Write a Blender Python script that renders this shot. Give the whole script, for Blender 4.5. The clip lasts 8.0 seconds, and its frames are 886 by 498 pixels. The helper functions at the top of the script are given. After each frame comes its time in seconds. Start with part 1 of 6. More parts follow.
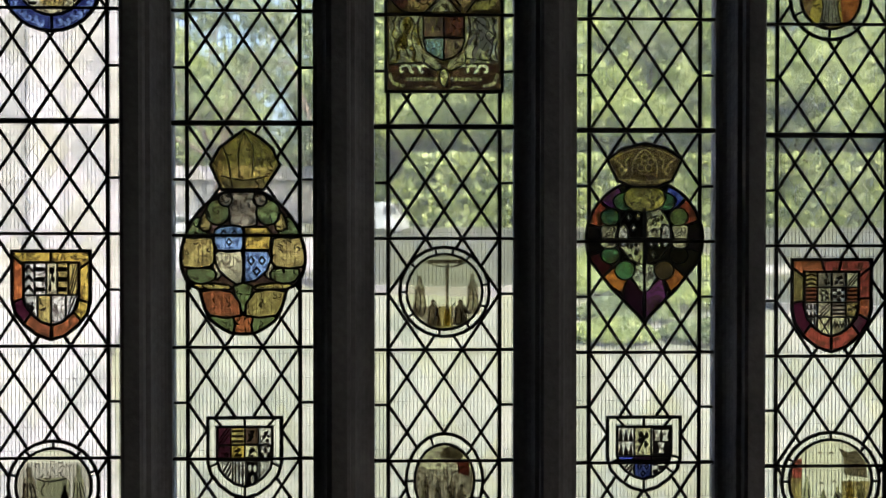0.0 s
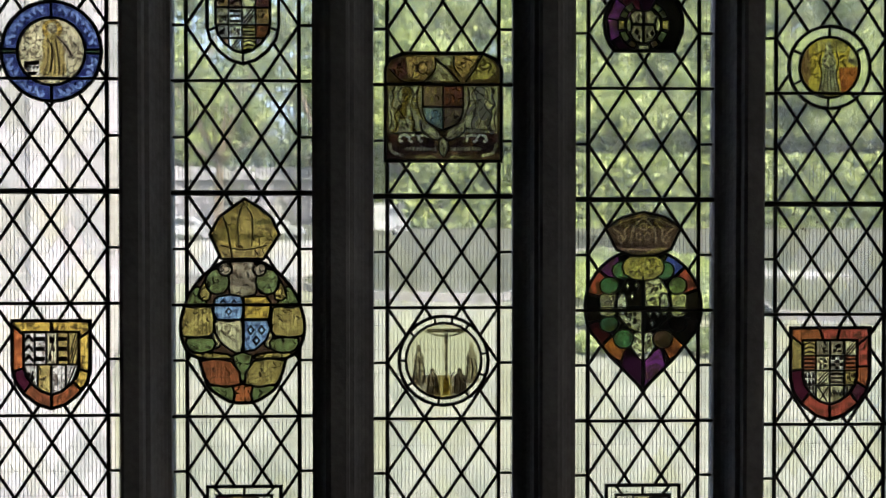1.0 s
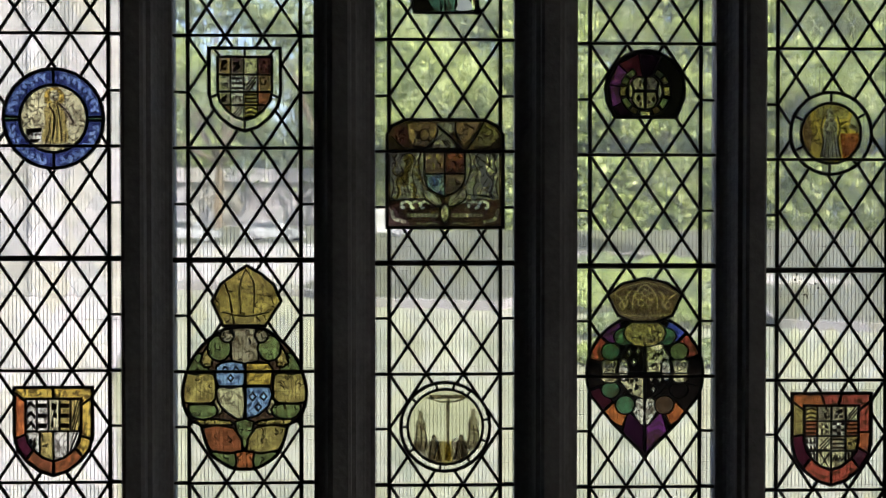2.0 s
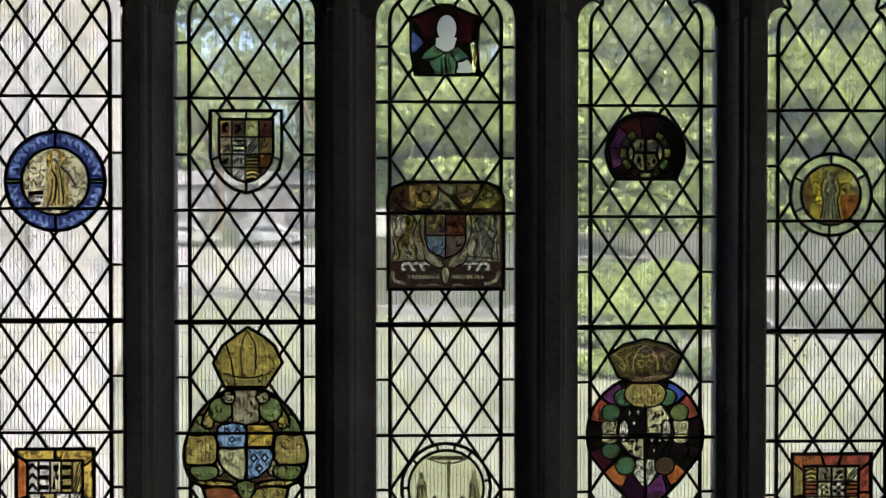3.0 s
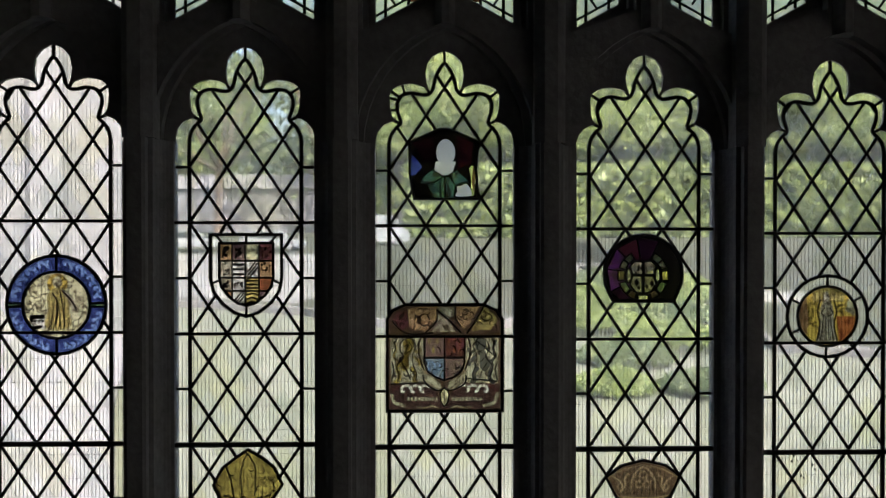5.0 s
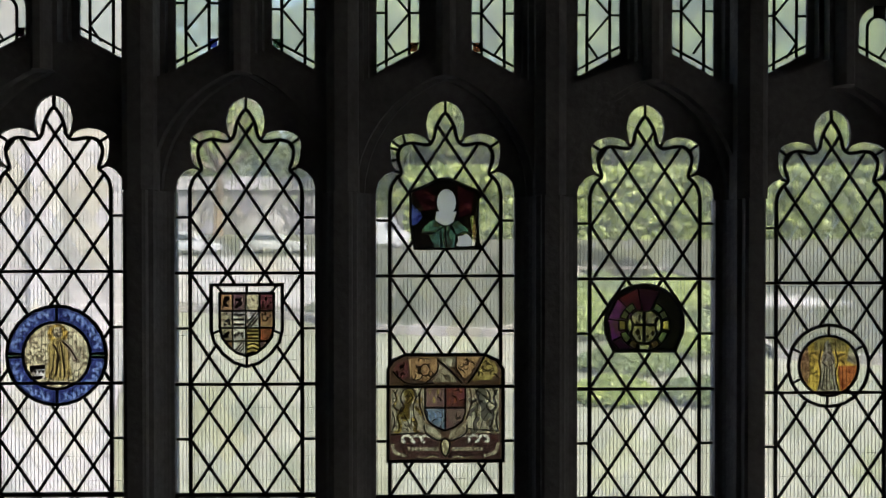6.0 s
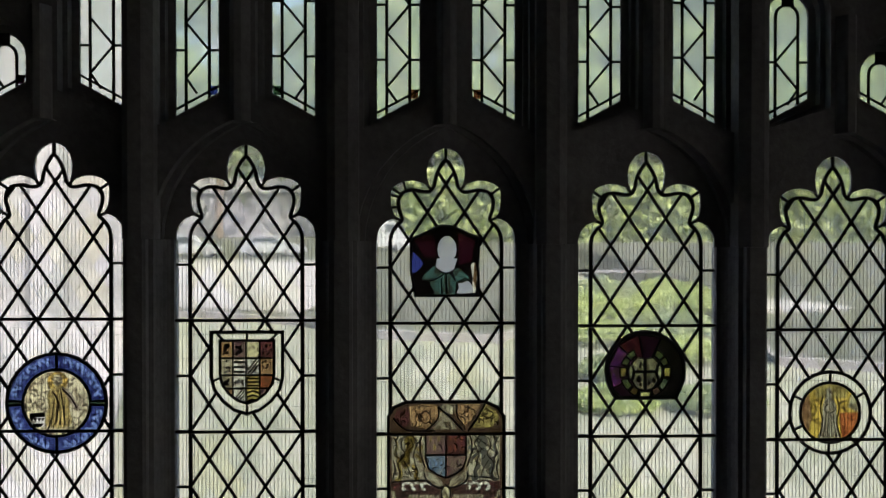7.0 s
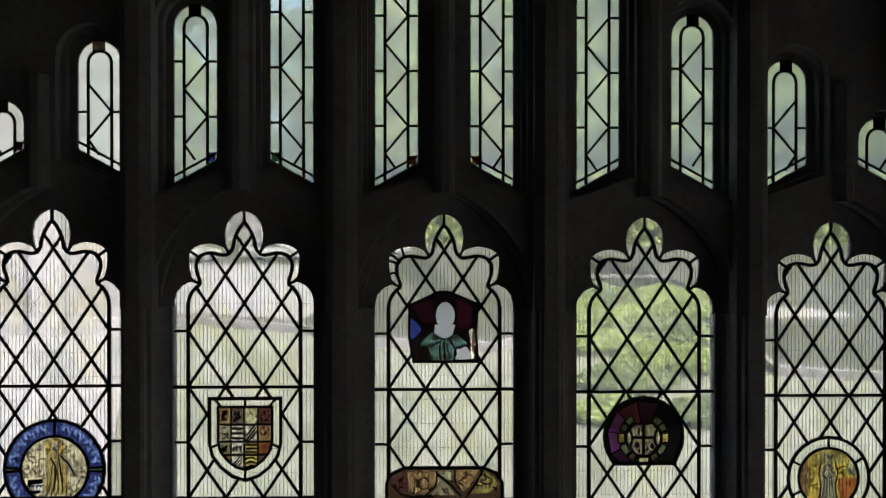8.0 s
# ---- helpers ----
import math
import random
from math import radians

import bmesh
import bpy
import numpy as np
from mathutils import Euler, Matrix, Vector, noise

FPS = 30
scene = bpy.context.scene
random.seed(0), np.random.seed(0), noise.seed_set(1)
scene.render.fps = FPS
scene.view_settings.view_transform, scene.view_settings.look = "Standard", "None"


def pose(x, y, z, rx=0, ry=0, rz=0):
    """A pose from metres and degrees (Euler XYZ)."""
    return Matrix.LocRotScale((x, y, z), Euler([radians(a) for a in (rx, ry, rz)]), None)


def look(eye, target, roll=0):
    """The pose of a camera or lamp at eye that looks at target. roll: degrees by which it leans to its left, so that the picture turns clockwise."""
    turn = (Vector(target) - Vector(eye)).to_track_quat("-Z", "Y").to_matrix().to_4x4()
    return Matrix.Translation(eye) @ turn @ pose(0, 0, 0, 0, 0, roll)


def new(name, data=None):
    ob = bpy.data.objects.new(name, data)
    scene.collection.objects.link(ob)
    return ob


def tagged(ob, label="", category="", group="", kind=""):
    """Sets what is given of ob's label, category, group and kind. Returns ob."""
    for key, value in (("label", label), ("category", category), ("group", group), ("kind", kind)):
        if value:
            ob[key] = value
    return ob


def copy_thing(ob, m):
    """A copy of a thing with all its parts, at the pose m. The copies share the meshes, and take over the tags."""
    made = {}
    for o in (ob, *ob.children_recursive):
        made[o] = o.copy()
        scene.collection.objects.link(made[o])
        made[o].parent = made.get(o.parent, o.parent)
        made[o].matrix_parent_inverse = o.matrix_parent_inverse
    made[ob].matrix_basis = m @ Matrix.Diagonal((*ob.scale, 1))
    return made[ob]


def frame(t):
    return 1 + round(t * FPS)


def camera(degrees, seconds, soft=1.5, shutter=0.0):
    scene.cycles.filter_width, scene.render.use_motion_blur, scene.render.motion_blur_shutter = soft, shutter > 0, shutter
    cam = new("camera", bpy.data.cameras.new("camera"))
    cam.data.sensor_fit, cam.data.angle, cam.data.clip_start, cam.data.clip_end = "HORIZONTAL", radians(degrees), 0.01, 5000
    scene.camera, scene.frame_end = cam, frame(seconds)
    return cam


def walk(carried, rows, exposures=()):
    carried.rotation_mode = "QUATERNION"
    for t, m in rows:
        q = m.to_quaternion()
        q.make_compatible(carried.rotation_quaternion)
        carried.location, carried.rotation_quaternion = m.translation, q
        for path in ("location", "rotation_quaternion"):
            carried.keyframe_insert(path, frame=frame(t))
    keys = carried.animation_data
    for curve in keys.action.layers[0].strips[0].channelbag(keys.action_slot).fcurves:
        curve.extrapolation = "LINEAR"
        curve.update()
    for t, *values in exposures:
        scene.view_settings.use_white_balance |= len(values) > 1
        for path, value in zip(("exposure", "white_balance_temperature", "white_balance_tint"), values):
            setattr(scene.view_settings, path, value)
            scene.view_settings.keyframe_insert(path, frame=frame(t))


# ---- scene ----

from mathutils.geometry import delaunay_2d_cdt

# ---------------------------------------------------------------- camera
cam = camera(55.0, 8.0, soft=1.35)
ROWS = [
    (0.0, -0.0447, 2.6285, 2.2000, -0.671, -1.238),
    (0.5, -0.0414, 2.6307, 2.3115, -0.730, -1.203),
    (1.0, -0.0395, 2.6313, 2.4173, -0.756, -1.185),
    (1.5, -0.0417, 2.6301, 2.5224, -0.755, -1.179),
    (3.0, -0.0457, 2.6347, 2.8106, -0.701, -1.149),
    (3.5, -0.0446, 2.6379, 2.9075, -0.643, -1.149),
    (4.0, -0.0433, 2.6435, 3.0142, -0.644, -1.171),
    (4.5, -0.0440, 2.6467, 3.1019, -0.651, -1.200),
    (6.0, -0.0475, 2.6410, 3.3425, -0.618, -1.201),
    (6.5, -0.0482, 2.6378, 3.3999, -0.590, -1.198),
    (7.0, -0.0473, 2.6350, 3.4847, -0.543, -1.160),
    (7.5, -0.0445, 2.6333, 3.5813, -0.494, -1.154),
    (8.0, -0.0431, 2.6321, 3.6854, -0.466, -1.187),
]
walk(cam, [(t, pose(x, -d, z, 90 + pitch, 0, yaw)) for t, x, d, z, pitch, yaw in ROWS], [(0.0, 2.55, 6260, 14.0), (3.0, 2.39, 6260, 14.0), (8.0, 2.20, 6260, 14.0)])

# ---------------------------------------------------------------- daylight
SUN_EL, SUN_AZ = 53.0, 146.0   # degrees; azimuth clockwise from +y
world = bpy.data.worlds.new("daylight")
scene.world = world
world.use_nodes = True
wn, wl = world.node_tree.nodes, world.node_tree.links
sky = wn.new("ShaderNodeTexSky")
sky.sky_type = 'NISHITA'
sky.sun_disc = False
sky.dust_density, sky.ozone_density = 5.5, 0.4
sky.sun_elevation = radians(SUN_EL)
sky.sun_rotation = radians(SUN_AZ)
wn["Background"].inputs[1].default_value = 0.15
wl.new(sky.outputs[0], wn["Background"].inputs[0])
sun_data = bpy.data.lights.new("sun", 'SUN')
sun_data.energy, sun_data.angle, sun_data.color = 5.0, radians(0.6), (1.0, 0.95, 0.87)
sun = new("sun", sun_data)
sun_way = Vector((math.sin(radians(SUN_AZ)) * math.cos(radians(SUN_EL)), math.cos(radians(SUN_AZ)) * math.cos(radians(SUN_EL)), math.sin(radians(SUN_EL))))
sun.matrix_world = look(sun_way * 60, (0, 0, 0))


# ---------------------------------------------------------------- materials
def material(name):
    m = bpy.data.materials.new(name)
    m.use_nodes = True
    nt = m.node_tree
    return m, nt.nodes, nt.links, nt.nodes["Principled BSDF"]


def ramp(n, stops):
    r = n.new("ShaderNodeValToRGB")
    e = r.color_ramp.elements
    while len(e) < len(stops):
        e.new(0.5)
    for el, (p, c) in zip(e, stops):
        el.position, el.color = p, (*c, 1)
    return r


def noisy(name, stops, scale, rough=0.8, fine=8.0, bump=0.3, metal=0.0, dist=0.01, random_tone=0.0):
    """An opaque surface: two scales of noise drive a colour ramp and a bump."""
    m, n, l, b = material(name)
    tc = n.new("ShaderNodeTexCoord")
    a, c = n.new("ShaderNodeTexNoise"), n.new("ShaderNodeTexNoise")
    a.inputs["Scale"].default_value, a.inputs["Detail"].default_value = scale, 6
    c.inputs["Scale"].default_value, c.inputs["Detail"].default_value = scale * fine, 4
    l.new(tc.outputs["Object"], a.inputs["Vector"])
    l.new(tc.outputs["Object"], c.inputs["Vector"])
    mix = n.new("ShaderNodeMath")
    mix.operation = 'MULTIPLY_ADD'
    mix.inputs[1].default_value = 0.6
    half = n.new("ShaderNodeMath")
    half.operation = 'MULTIPLY'
    half.inputs[1].default_value = 0.4
    l.new(c.outputs[0], half.inputs[0])
    l.new(a.outputs[0], mix.inputs[0])
    l.new(half.outputs[0], mix.inputs[2])
    last = mix
    if random_tone:
        oi = n.new("ShaderNodeObjectInfo")
        ad = n.new("ShaderNodeMath")
        ad.operation = 'MULTIPLY_ADD'
        ad.inputs[1].default_value = random_tone
        l.new(oi.outputs["Random"], ad.inputs[0])
        l.new(mix.outputs[0], ad.inputs[2])
        last = ad
    r = ramp(n, stops)
    l.new(last.outputs[0], r.inputs[0])
    l.new(r.outputs[0], b.inputs["Base Color"])
    bp = n.new("ShaderNodeBump")
    bp.inputs["Strength"].default_value, bp.inputs["Distance"].default_value = bump, dist
    l.new(mix.outputs[0], bp.inputs["Height"])
    l.new(bp.outputs[0], b.inputs["Normal"])
    b.inputs["Roughness"].default_value, b.inputs["Metallic"].default_value = rough, metal
    if rough > 0.85:
        b.inputs["Specular IOR Level"].default_value = 0.12
    return m


def glass(name, tints, milk=0.12, paint=None, paint_scale=40.0, paint_lo=0.45, paint_hi=0.6, stretch=(1, 1, 1), rough=0.075, wave=0.6):
    """Old window glass: a tint that varies from piece to piece, wavy, slightly milky; paint: fired brown enamel over it."""
    m, n, l, b = material(name)
    n.remove(b)
    out = n["Material Output"]
    oi, tc = n.new("ShaderNodeObjectInfo"), n.new("ShaderNodeTexCoord")
    k = len(tints)
    r = ramp(n, [(i / max(1, k - 1), t) for i, t in enumerate(tints)])
    l.new(oi.outputs["Random"], r.inputs[0])
    colour = r.outputs[0]
    mp = n.new("ShaderNodeMapping")
    mp.inputs["Scale"].default_value = stretch
    l.new(tc.outputs["Object"], mp.inputs[0])
    grime = n.new("ShaderNodeTexNoise")
    grime.inputs["Scale"].default_value, grime.inputs["Detail"].default_value = 9.0, 5
    l.new(tc.outputs["Object"], grime.inputs["Vector"])
    gr = ramp(n, [(0.3, (0.82, 0.82, 0.80)), (0.62, (1, 1, 1))])
    l.new(grime.outputs[0], gr.inputs[0])
    mul = n.new("ShaderNodeMix")
    mul.data_type, mul.blend_type = 'RGBA', 'MULTIPLY'
    mul.inputs["Factor"].default_value = 1.0
    l.new(colour, mul.inputs[6])
    l.new(gr.outputs[0], mul.inputs[7])
    colour = mul.outputs[2]
    if paint:
        # trace lines along the contours of one noise, soft matting from another
        pn, sh = n.new("ShaderNodeTexNoise"), n.new("ShaderNodeTexNoise")
        pn.inputs["Scale"].default_value, pn.inputs["Detail"].default_value, pn.inputs["Distortion"].default_value = paint_scale * 0.5, 2, 0.9
        sh.inputs["Scale"].default_value, sh.inputs["Detail"].default_value = paint_scale * 0.35, 5
        l.new(mp.outputs[0], pn.inputs["Vector"])
        l.new(mp.outputs[0], sh.inputs["Vector"])
        off, mag = n.new("ShaderNodeMath"), n.new("ShaderNodeMath")
        off.operation, mag.operation = 'SUBTRACT', 'ABSOLUTE'
        off.inputs[1].default_value = 0.5
        l.new(pn.outputs[0], off.inputs[0])
        l.new(off.outputs[0], mag.inputs[0])
        line = ramp(n, [(0.018, (0.95, 0.95, 0.95)), (0.055, (0, 0, 0))])
        l.new(mag.outputs[0], line.inputs[0])
        matt = ramp(n, [(paint_lo, (0, 0, 0)), (paint_hi + 0.06, (0.6, 0.6, 0.6))])
        l.new(sh.outputs[0], matt.inputs[0])
        pr = n.new("ShaderNodeMix")
        pr.data_type, pr.blend_type = 'RGBA', 'LIGHTEN'
        pr.inputs["Factor"].default_value = 1.0
        l.new(line.outputs[0], pr.inputs[6])
        l.new(matt.outputs[0], pr.inputs[7])
        pm = n.new("ShaderNodeMix")
        pm.data_type = 'RGBA'
        l.new(pr.outputs[2], pm.inputs["Factor"])
        l.new(colour, pm.inputs[6])
        pm.inputs[7].default_value = (*paint, 1)
        colour = pm.outputs[2]
    root = n.new("ShaderNodeGamma")          # light crosses two faces, each takes the root of the tint
    root.inputs[1].default_value = 0.5
    l.new(colour, root.inputs[0])
    colour = root.outputs[0]
    wv = n.new("ShaderNodeTexNoise")
    wv.inputs["Scale"].default_value, wv.inputs["Detail"].default_value = 14.0, 2
    l.new(tc.outputs["Object"], wv.inputs["Vector"])
    bp = n.new("ShaderNodeBump")
    bp.inputs["Strength"].default_value, bp.inputs["Distance"].default_value = wave, 0.004
    l.new(wv.outputs[0], bp.inputs["Height"])
    clear = n.new("ShaderNodeBsdfRefraction")
    clear.inputs["IOR"].default_value, clear.inputs["Roughness"].default_value = 1.15, rough
    l.new(colour, clear.inputs[0])
    l.new(bp.outputs[0], clear.inputs["Normal"])
    milky = n.new("ShaderNodeBsdfTranslucent")
    l.new(colour, milky.inputs[0])
    m1 = n.new("ShaderNodeMixShader")
    m1.inputs[0].default_value = milk
    l.new(clear.outputs[0], m1.inputs[1])
    l.new(milky.outputs[0], m1.inputs[2])
    gl = n.new("ShaderNodeBsdfGlossy")
    gl.inputs["Roughness"].default_value = 0.08
    l.new(bp.outputs[0], gl.inputs["Normal"])
    fr = n.new("ShaderNodeFresnel")
    fr.inputs[0].default_value = 1.45
    l.new(bp.outputs[0], fr.inputs["Normal"])
    m2 = n.new("ShaderNodeMixShader")
    l.new(fr.outputs[0], m2.inputs[0])
    l.new(m1.outputs[0], m2.inputs[1])
    l.new(gl.outputs[0], m2.inputs[2])
    l.new(m2.outputs[0], out.inputs[0])
    return m


BROWN = (0.03, 0.018, 0.008)
STONE = noisy("limestone", [(0.3, (0.21, 0.204, 0.207)), (0.7, (0.36, 0.35, 0.354))], 5.0, 0.9, bump=0.5)
PLASTER = noisy("plaster", [(0.3, (0.16, 0.155, 0.15)), (0.7, (0.22, 0.215, 0.205))], 2.0, 0.9)
FLAGS = noisy("flagstone", [(0.3, (0.08, 0.076, 0.072)), (0.7, (0.15, 0.142, 0.135))], 2.0, 0.7)
LEAD = noisy("lead", [(0.3, (0.025, 0.027, 0.027)), (0.7, (0.055, 0.06, 0.058))], 40.0, 0.65, metal=0.3, dist=0.002)
IRON = noisy("iron", [(0.3, (0.02, 0.02, 0.02)), (0.7, (0.05, 0.045, 0.04))], 30.0, 0.7, metal=0.4, dist=0.002)
WIRE = noisy("wire", [(0.3, (0.015, 0.015, 0.014)), (0.7, (0.04, 0.04, 0.036))], 30.0, 0.75)
QUARRY = glass("quarry_glass", [(0.84, 0.85, 0.84), (0.80, 0.81, 0.79), (0.80, 0.82, 0.70), (0.86, 0.86, 0.87), (0.74, 0.77, 0.75), (0.84, 0.83, 0.82), (0.66, 0.69, 0.67), (0.80, 0.80, 0.67), (0.60, 0.64, 0.61), (0.86, 0.86, 0.85)], milk=0.115, rough=0.085)
TRACERY_GLASS = glass("tracery_glass", [(0.82, 0.88, 0.78), (0.75, 0.83, 0.74), (0.87, 0.89, 0.81)], milk=0.38, rough=0.11)
RIM = glass("white_rim_glass", [(0.82, 0.84, 0.78), (0.74, 0.77, 0.70)], milk=0.12)
COL = {
    "white": glass("white_glass", [(0.759, 0.77, 0.69), (0.598, 0.621, 0.54)], 0.2, BROWN, 70, 0.50, 0.68),
    "gris": glass("grisaille", [(0.713, 0.698, 0.419), (0.589, 0.589, 0.372)], 0.2, BROWN, 60, 0.44, 0.62),
    "palegris": glass("pale_grisaille", [(0.70, 0.71, 0.50), (0.62, 0.64, 0.45)], 0.2),
    "stonegris": glass("stone_grisaille", [(0.40, 0.40, 0.29), (0.33, 0.33, 0.24)], 0.2),
    "halftone": glass("halftone_grisaille", [(0.52, 0.50, 0.36), (0.44, 0.43, 0.31)], 0.2, BROWN, 90, 0.42, 0.58),
    "grisdark": glass("dark_grisaille", [(0.375, 0.345, 0.24), (0.285, 0.27, 0.18)], 0.2, BROWN, 60, 0.42, 0.60),
    "gold": glass("silver_stain", [(0.62, 0.53, 0.17), (0.48, 0.41, 0.14)], 0.2, BROWN, 95, 0.36, 0.54),
    "goldclear": glass("amber_glass", [(0.62, 0.47, 0.09), (0.53, 0.39, 0.08)], 0.2, BROWN, 50, 0.52, 0.72),
    "crown": glass("crown_glass", [(0.576, 0.464, 0.112), (0.496, 0.416, 0.112)], 0.2, BROWN, 95, 0.36, 0.56),
    "browncrown": glass("brown_crown_glass", [(0.060, 0.038, 0.025), (0.048, 0.031, 0.021)], 0.12, (0.115, 0.080, 0.050), 120, 0.50, 0.66),
    "umber": glass("umber_glass", [(0.075, 0.040, 0.036), (0.055, 0.031, 0.029)], 0.12, (0.015, 0.01, 0.009), 90, 0.44, 0.60),
    "tan": glass("tan_enamel", [(0.34, 0.26, 0.16), (0.28, 0.21, 0.125)], 0.15),
    "milkwhite": glass("milk_white_glass", [(0.72, 0.72, 0.70), (0.68, 0.69, 0.66)], 0.5),
    "claret": glass("claret_glass", [(0.11, 0.034, 0.040), (0.08, 0.026, 0.032)], 0.15, BROWN, 90, 0.44, 0.62),
    "orange": glass("orange_glass", [(0.50, 0.175, 0.05), (0.40, 0.125, 0.045)], 0.2, (0.12, 0.03, 0.012), 55, 0.44, 0.66),
    "ochre": glass("ochre_glass", [(0.40, 0.28, 0.14), (0.33, 0.22, 0.11)], 0.15, (0.07, 0.03, 0.015), 85, 0.42, 0.58),
    "slate": glass("slate_blue_glass", [(0.065, 0.10, 0.155), (0.05, 0.08, 0.13)], 0.12, (0.28, 0.32, 0.34), 90, 0.58, 0.66),
    "plum": glass("plum_glass", [(0.075, 0.040, 0.046), (0.055, 0.032, 0.038)], 0.1, (0.20, 0.16, 0.12), 100, 0.58, 0.66),
    "moss": glass("moss_glass", [(0.095, 0.13, 0.075), (0.07, 0.09, 0.06)], 0.12, BROWN, 60, 0.5, 0.72),
    "brick": glass("flashed_red_glass", [(0.351, 0.0715, 0.0455), (0.273, 0.0585, 0.0455)], 0.2, BROWN, 40, 0.52, 0.8),
    "deepred": glass("deep_ruby_glass", [(0.038, 0.007, 0.016), (0.028, 0.006, 0.012)], 0.06),
    "rust": glass("rust_glass", [(0.43, 0.14, 0.05), (0.32, 0.105, 0.048)], 0.2, BROWN, 90, 0.38, 0.58),
    "green": glass("green_glass", [(0.21, 0.30, 0.11), (0.125, 0.19, 0.085)], 0.2, BROWN, 95, 0.40, 0.60),
    "emerald": glass("emerald_glass", [(0.075, 0.19, 0.095), (0.052, 0.135, 0.075)], 0.2, BROWN, 60, 0.52, 0.75),
    "teal": glass("teal_glass", [(0.095, 0.21, 0.185), (0.075, 0.17, 0.15)], 0.2, BROWN, 40, 0.55, 0.85),
    "blue": glass("blue_glass", [(0.013, 0.019, 0.085), (0.010, 0.015, 0.068)], 0.08, (0.05, 0.08, 0.21), 95, 0.60, 0.68),
    "sky": glass("pale_blue_glass", [(0.25, 0.4, 0.65), (0.213, 0.35, 0.575)], 0.2, (0.02, 0.03, 0.08), 50, 0.55, 0.75),
    "paleblue": glass("washed_blue_glass", [(0.22, 0.33, 0.58), (0.17, 0.27, 0.50)], 0.2, (0.04, 0.07, 0.18), 90, 0.52, 0.72),
    "cobalt": glass("cobalt_glass", [(0.05, 0.07, 0.36), (0.06, 0.08, 0.42)], 0.15),
    "purple": glass("purple_glass", [(0.145, 0.032, 0.20), (0.115, 0.026, 0.15)], 0.2, BROWN, 40, 0.5, 0.8),
    "aubergine": glass("aubergine_glass", [(0.014, 0.004, 0.014), (0.010, 0.003, 0.011)], 0.05),
    "black": glass("black_glass", [(0.004, 0.0035, 0.0035), (0.006, 0.0045, 0.0045)], 0.03),
    "wash": glass("painted_wash", [(0.62, 0.58, 0.44), (0.55, 0.51, 0.40)], 0.1, (0.10, 0.07, 0.04), 60, 0.45, 0.7),
    "washgold": glass("painted_gold_wash", [(0.75, 0.62, 0.20), (0.68, 0.55, 0.18)], 0.1, (0.14, 0.09, 0.03), 60, 0.5, 0.75),
    "washdark": glass("painted_dark_wash", [(0.30, 0.25, 0.18), (0.25, 0.21, 0.15)], 0.1, BROWN, 90, 0.45, 0.7),
    "murky": glass("murky_glass", [(0.07, 0.045, 0.035), (0.05, 0.034, 0.026)], 0.06, BROWN, 75, 0.44, 0.6),
}
PAINT = noisy("fired_enamel", [(0.3, (0.012, 0.008, 0.005)), (0.7, (0.03, 0.02, 0.012))], 60.0, 0.6, dist=0.001)
GRASS = noisy("grass", [(0.3, (0.070, 0.078, 0.053)), (0.7, (0.126, 0.128, 0.101))], 0.35, 0.95, fine=30, dist=0.05)
ROAD = noisy("asphalt", [(0.3, (0.024, 0.026, 0.018)), (0.7, (0.050, 0.053, 0.037))], 0.5, 0.9)
GRAVEL = noisy("pale_gravel", [(0.3, (0.13, 0.125, 0.123)), (0.7, (0.18, 0.175, 0.171))], 0.8, 0.95)
# pale tone that carries the sun on parts of the yard
SUNPATCH = noisy("sun_patch_surface", [(0.3, (0.085, 0.084, 0.080)), (0.7, (0.19, 0.187, 0.178))], 0.6, 0.9)
ASHLAR = noisy("pale_ashlar", [(0.3, (0.16, 0.156, 0.157)), (0.7, (0.225, 0.220, 0.220))], 0.7, 0.9, random_tone=0.15)
BARK = noisy("bark", [(0.3, (0.07, 0.055, 0.04)), (0.7, (0.14, 0.115, 0.09))], 3.0, 0.95, dist=0.05)
WALLSTONE = noisy("rubble_stone", [(0.3, (0.16, 0.155, 0.14)), (0.7, (0.27, 0.26, 0.24))], 2.0, 0.9, dist=0.05)
CARPAINT = noisy("silver_car_paint", [(0.3, (0.19, 0.20, 0.205)), (0.7, (0.23, 0.24, 0.245))], 1.0, 0.25, bump=0.0)
DARKGLASS = noisy("car_glass", [(0.3, (0.02, 0.025, 0.025)), (0.7, (0.03, 0.035, 0.035))], 1.0, 0.08, bump=0.0)
RUBBER = noisy("rubber", [(0.3, (0.02, 0.02, 0.02)), (0.7, (0.03, 0.03, 0.03))], 9.0, 0.8)


def leafy(name, stops):
    m, n, l, b = material(name)
    g = n.new("ShaderNodeNewGeometry")
    r = ramp(n, stops)
    l.new(g.outputs["Random Per Island"], r.inputs[0])
    l.new(r.outputs[0], b.inputs["Base Color"])
    b.inputs["Roughness"].default_value = 0.6
    tr = n.new("ShaderNodeBsdfTranslucent")
    l.new(r.outputs[0], tr.inputs[0])
    mx = n.new("ShaderNodeMixShader")
    mx.inputs[0].default_value = 0.5
    l.new(b.outputs[0], mx.inputs[1])
    l.new(tr.outputs[0], mx.inputs[2])
    l.new(mx.outputs[0], n["Material Output"].inputs[0])
    return m


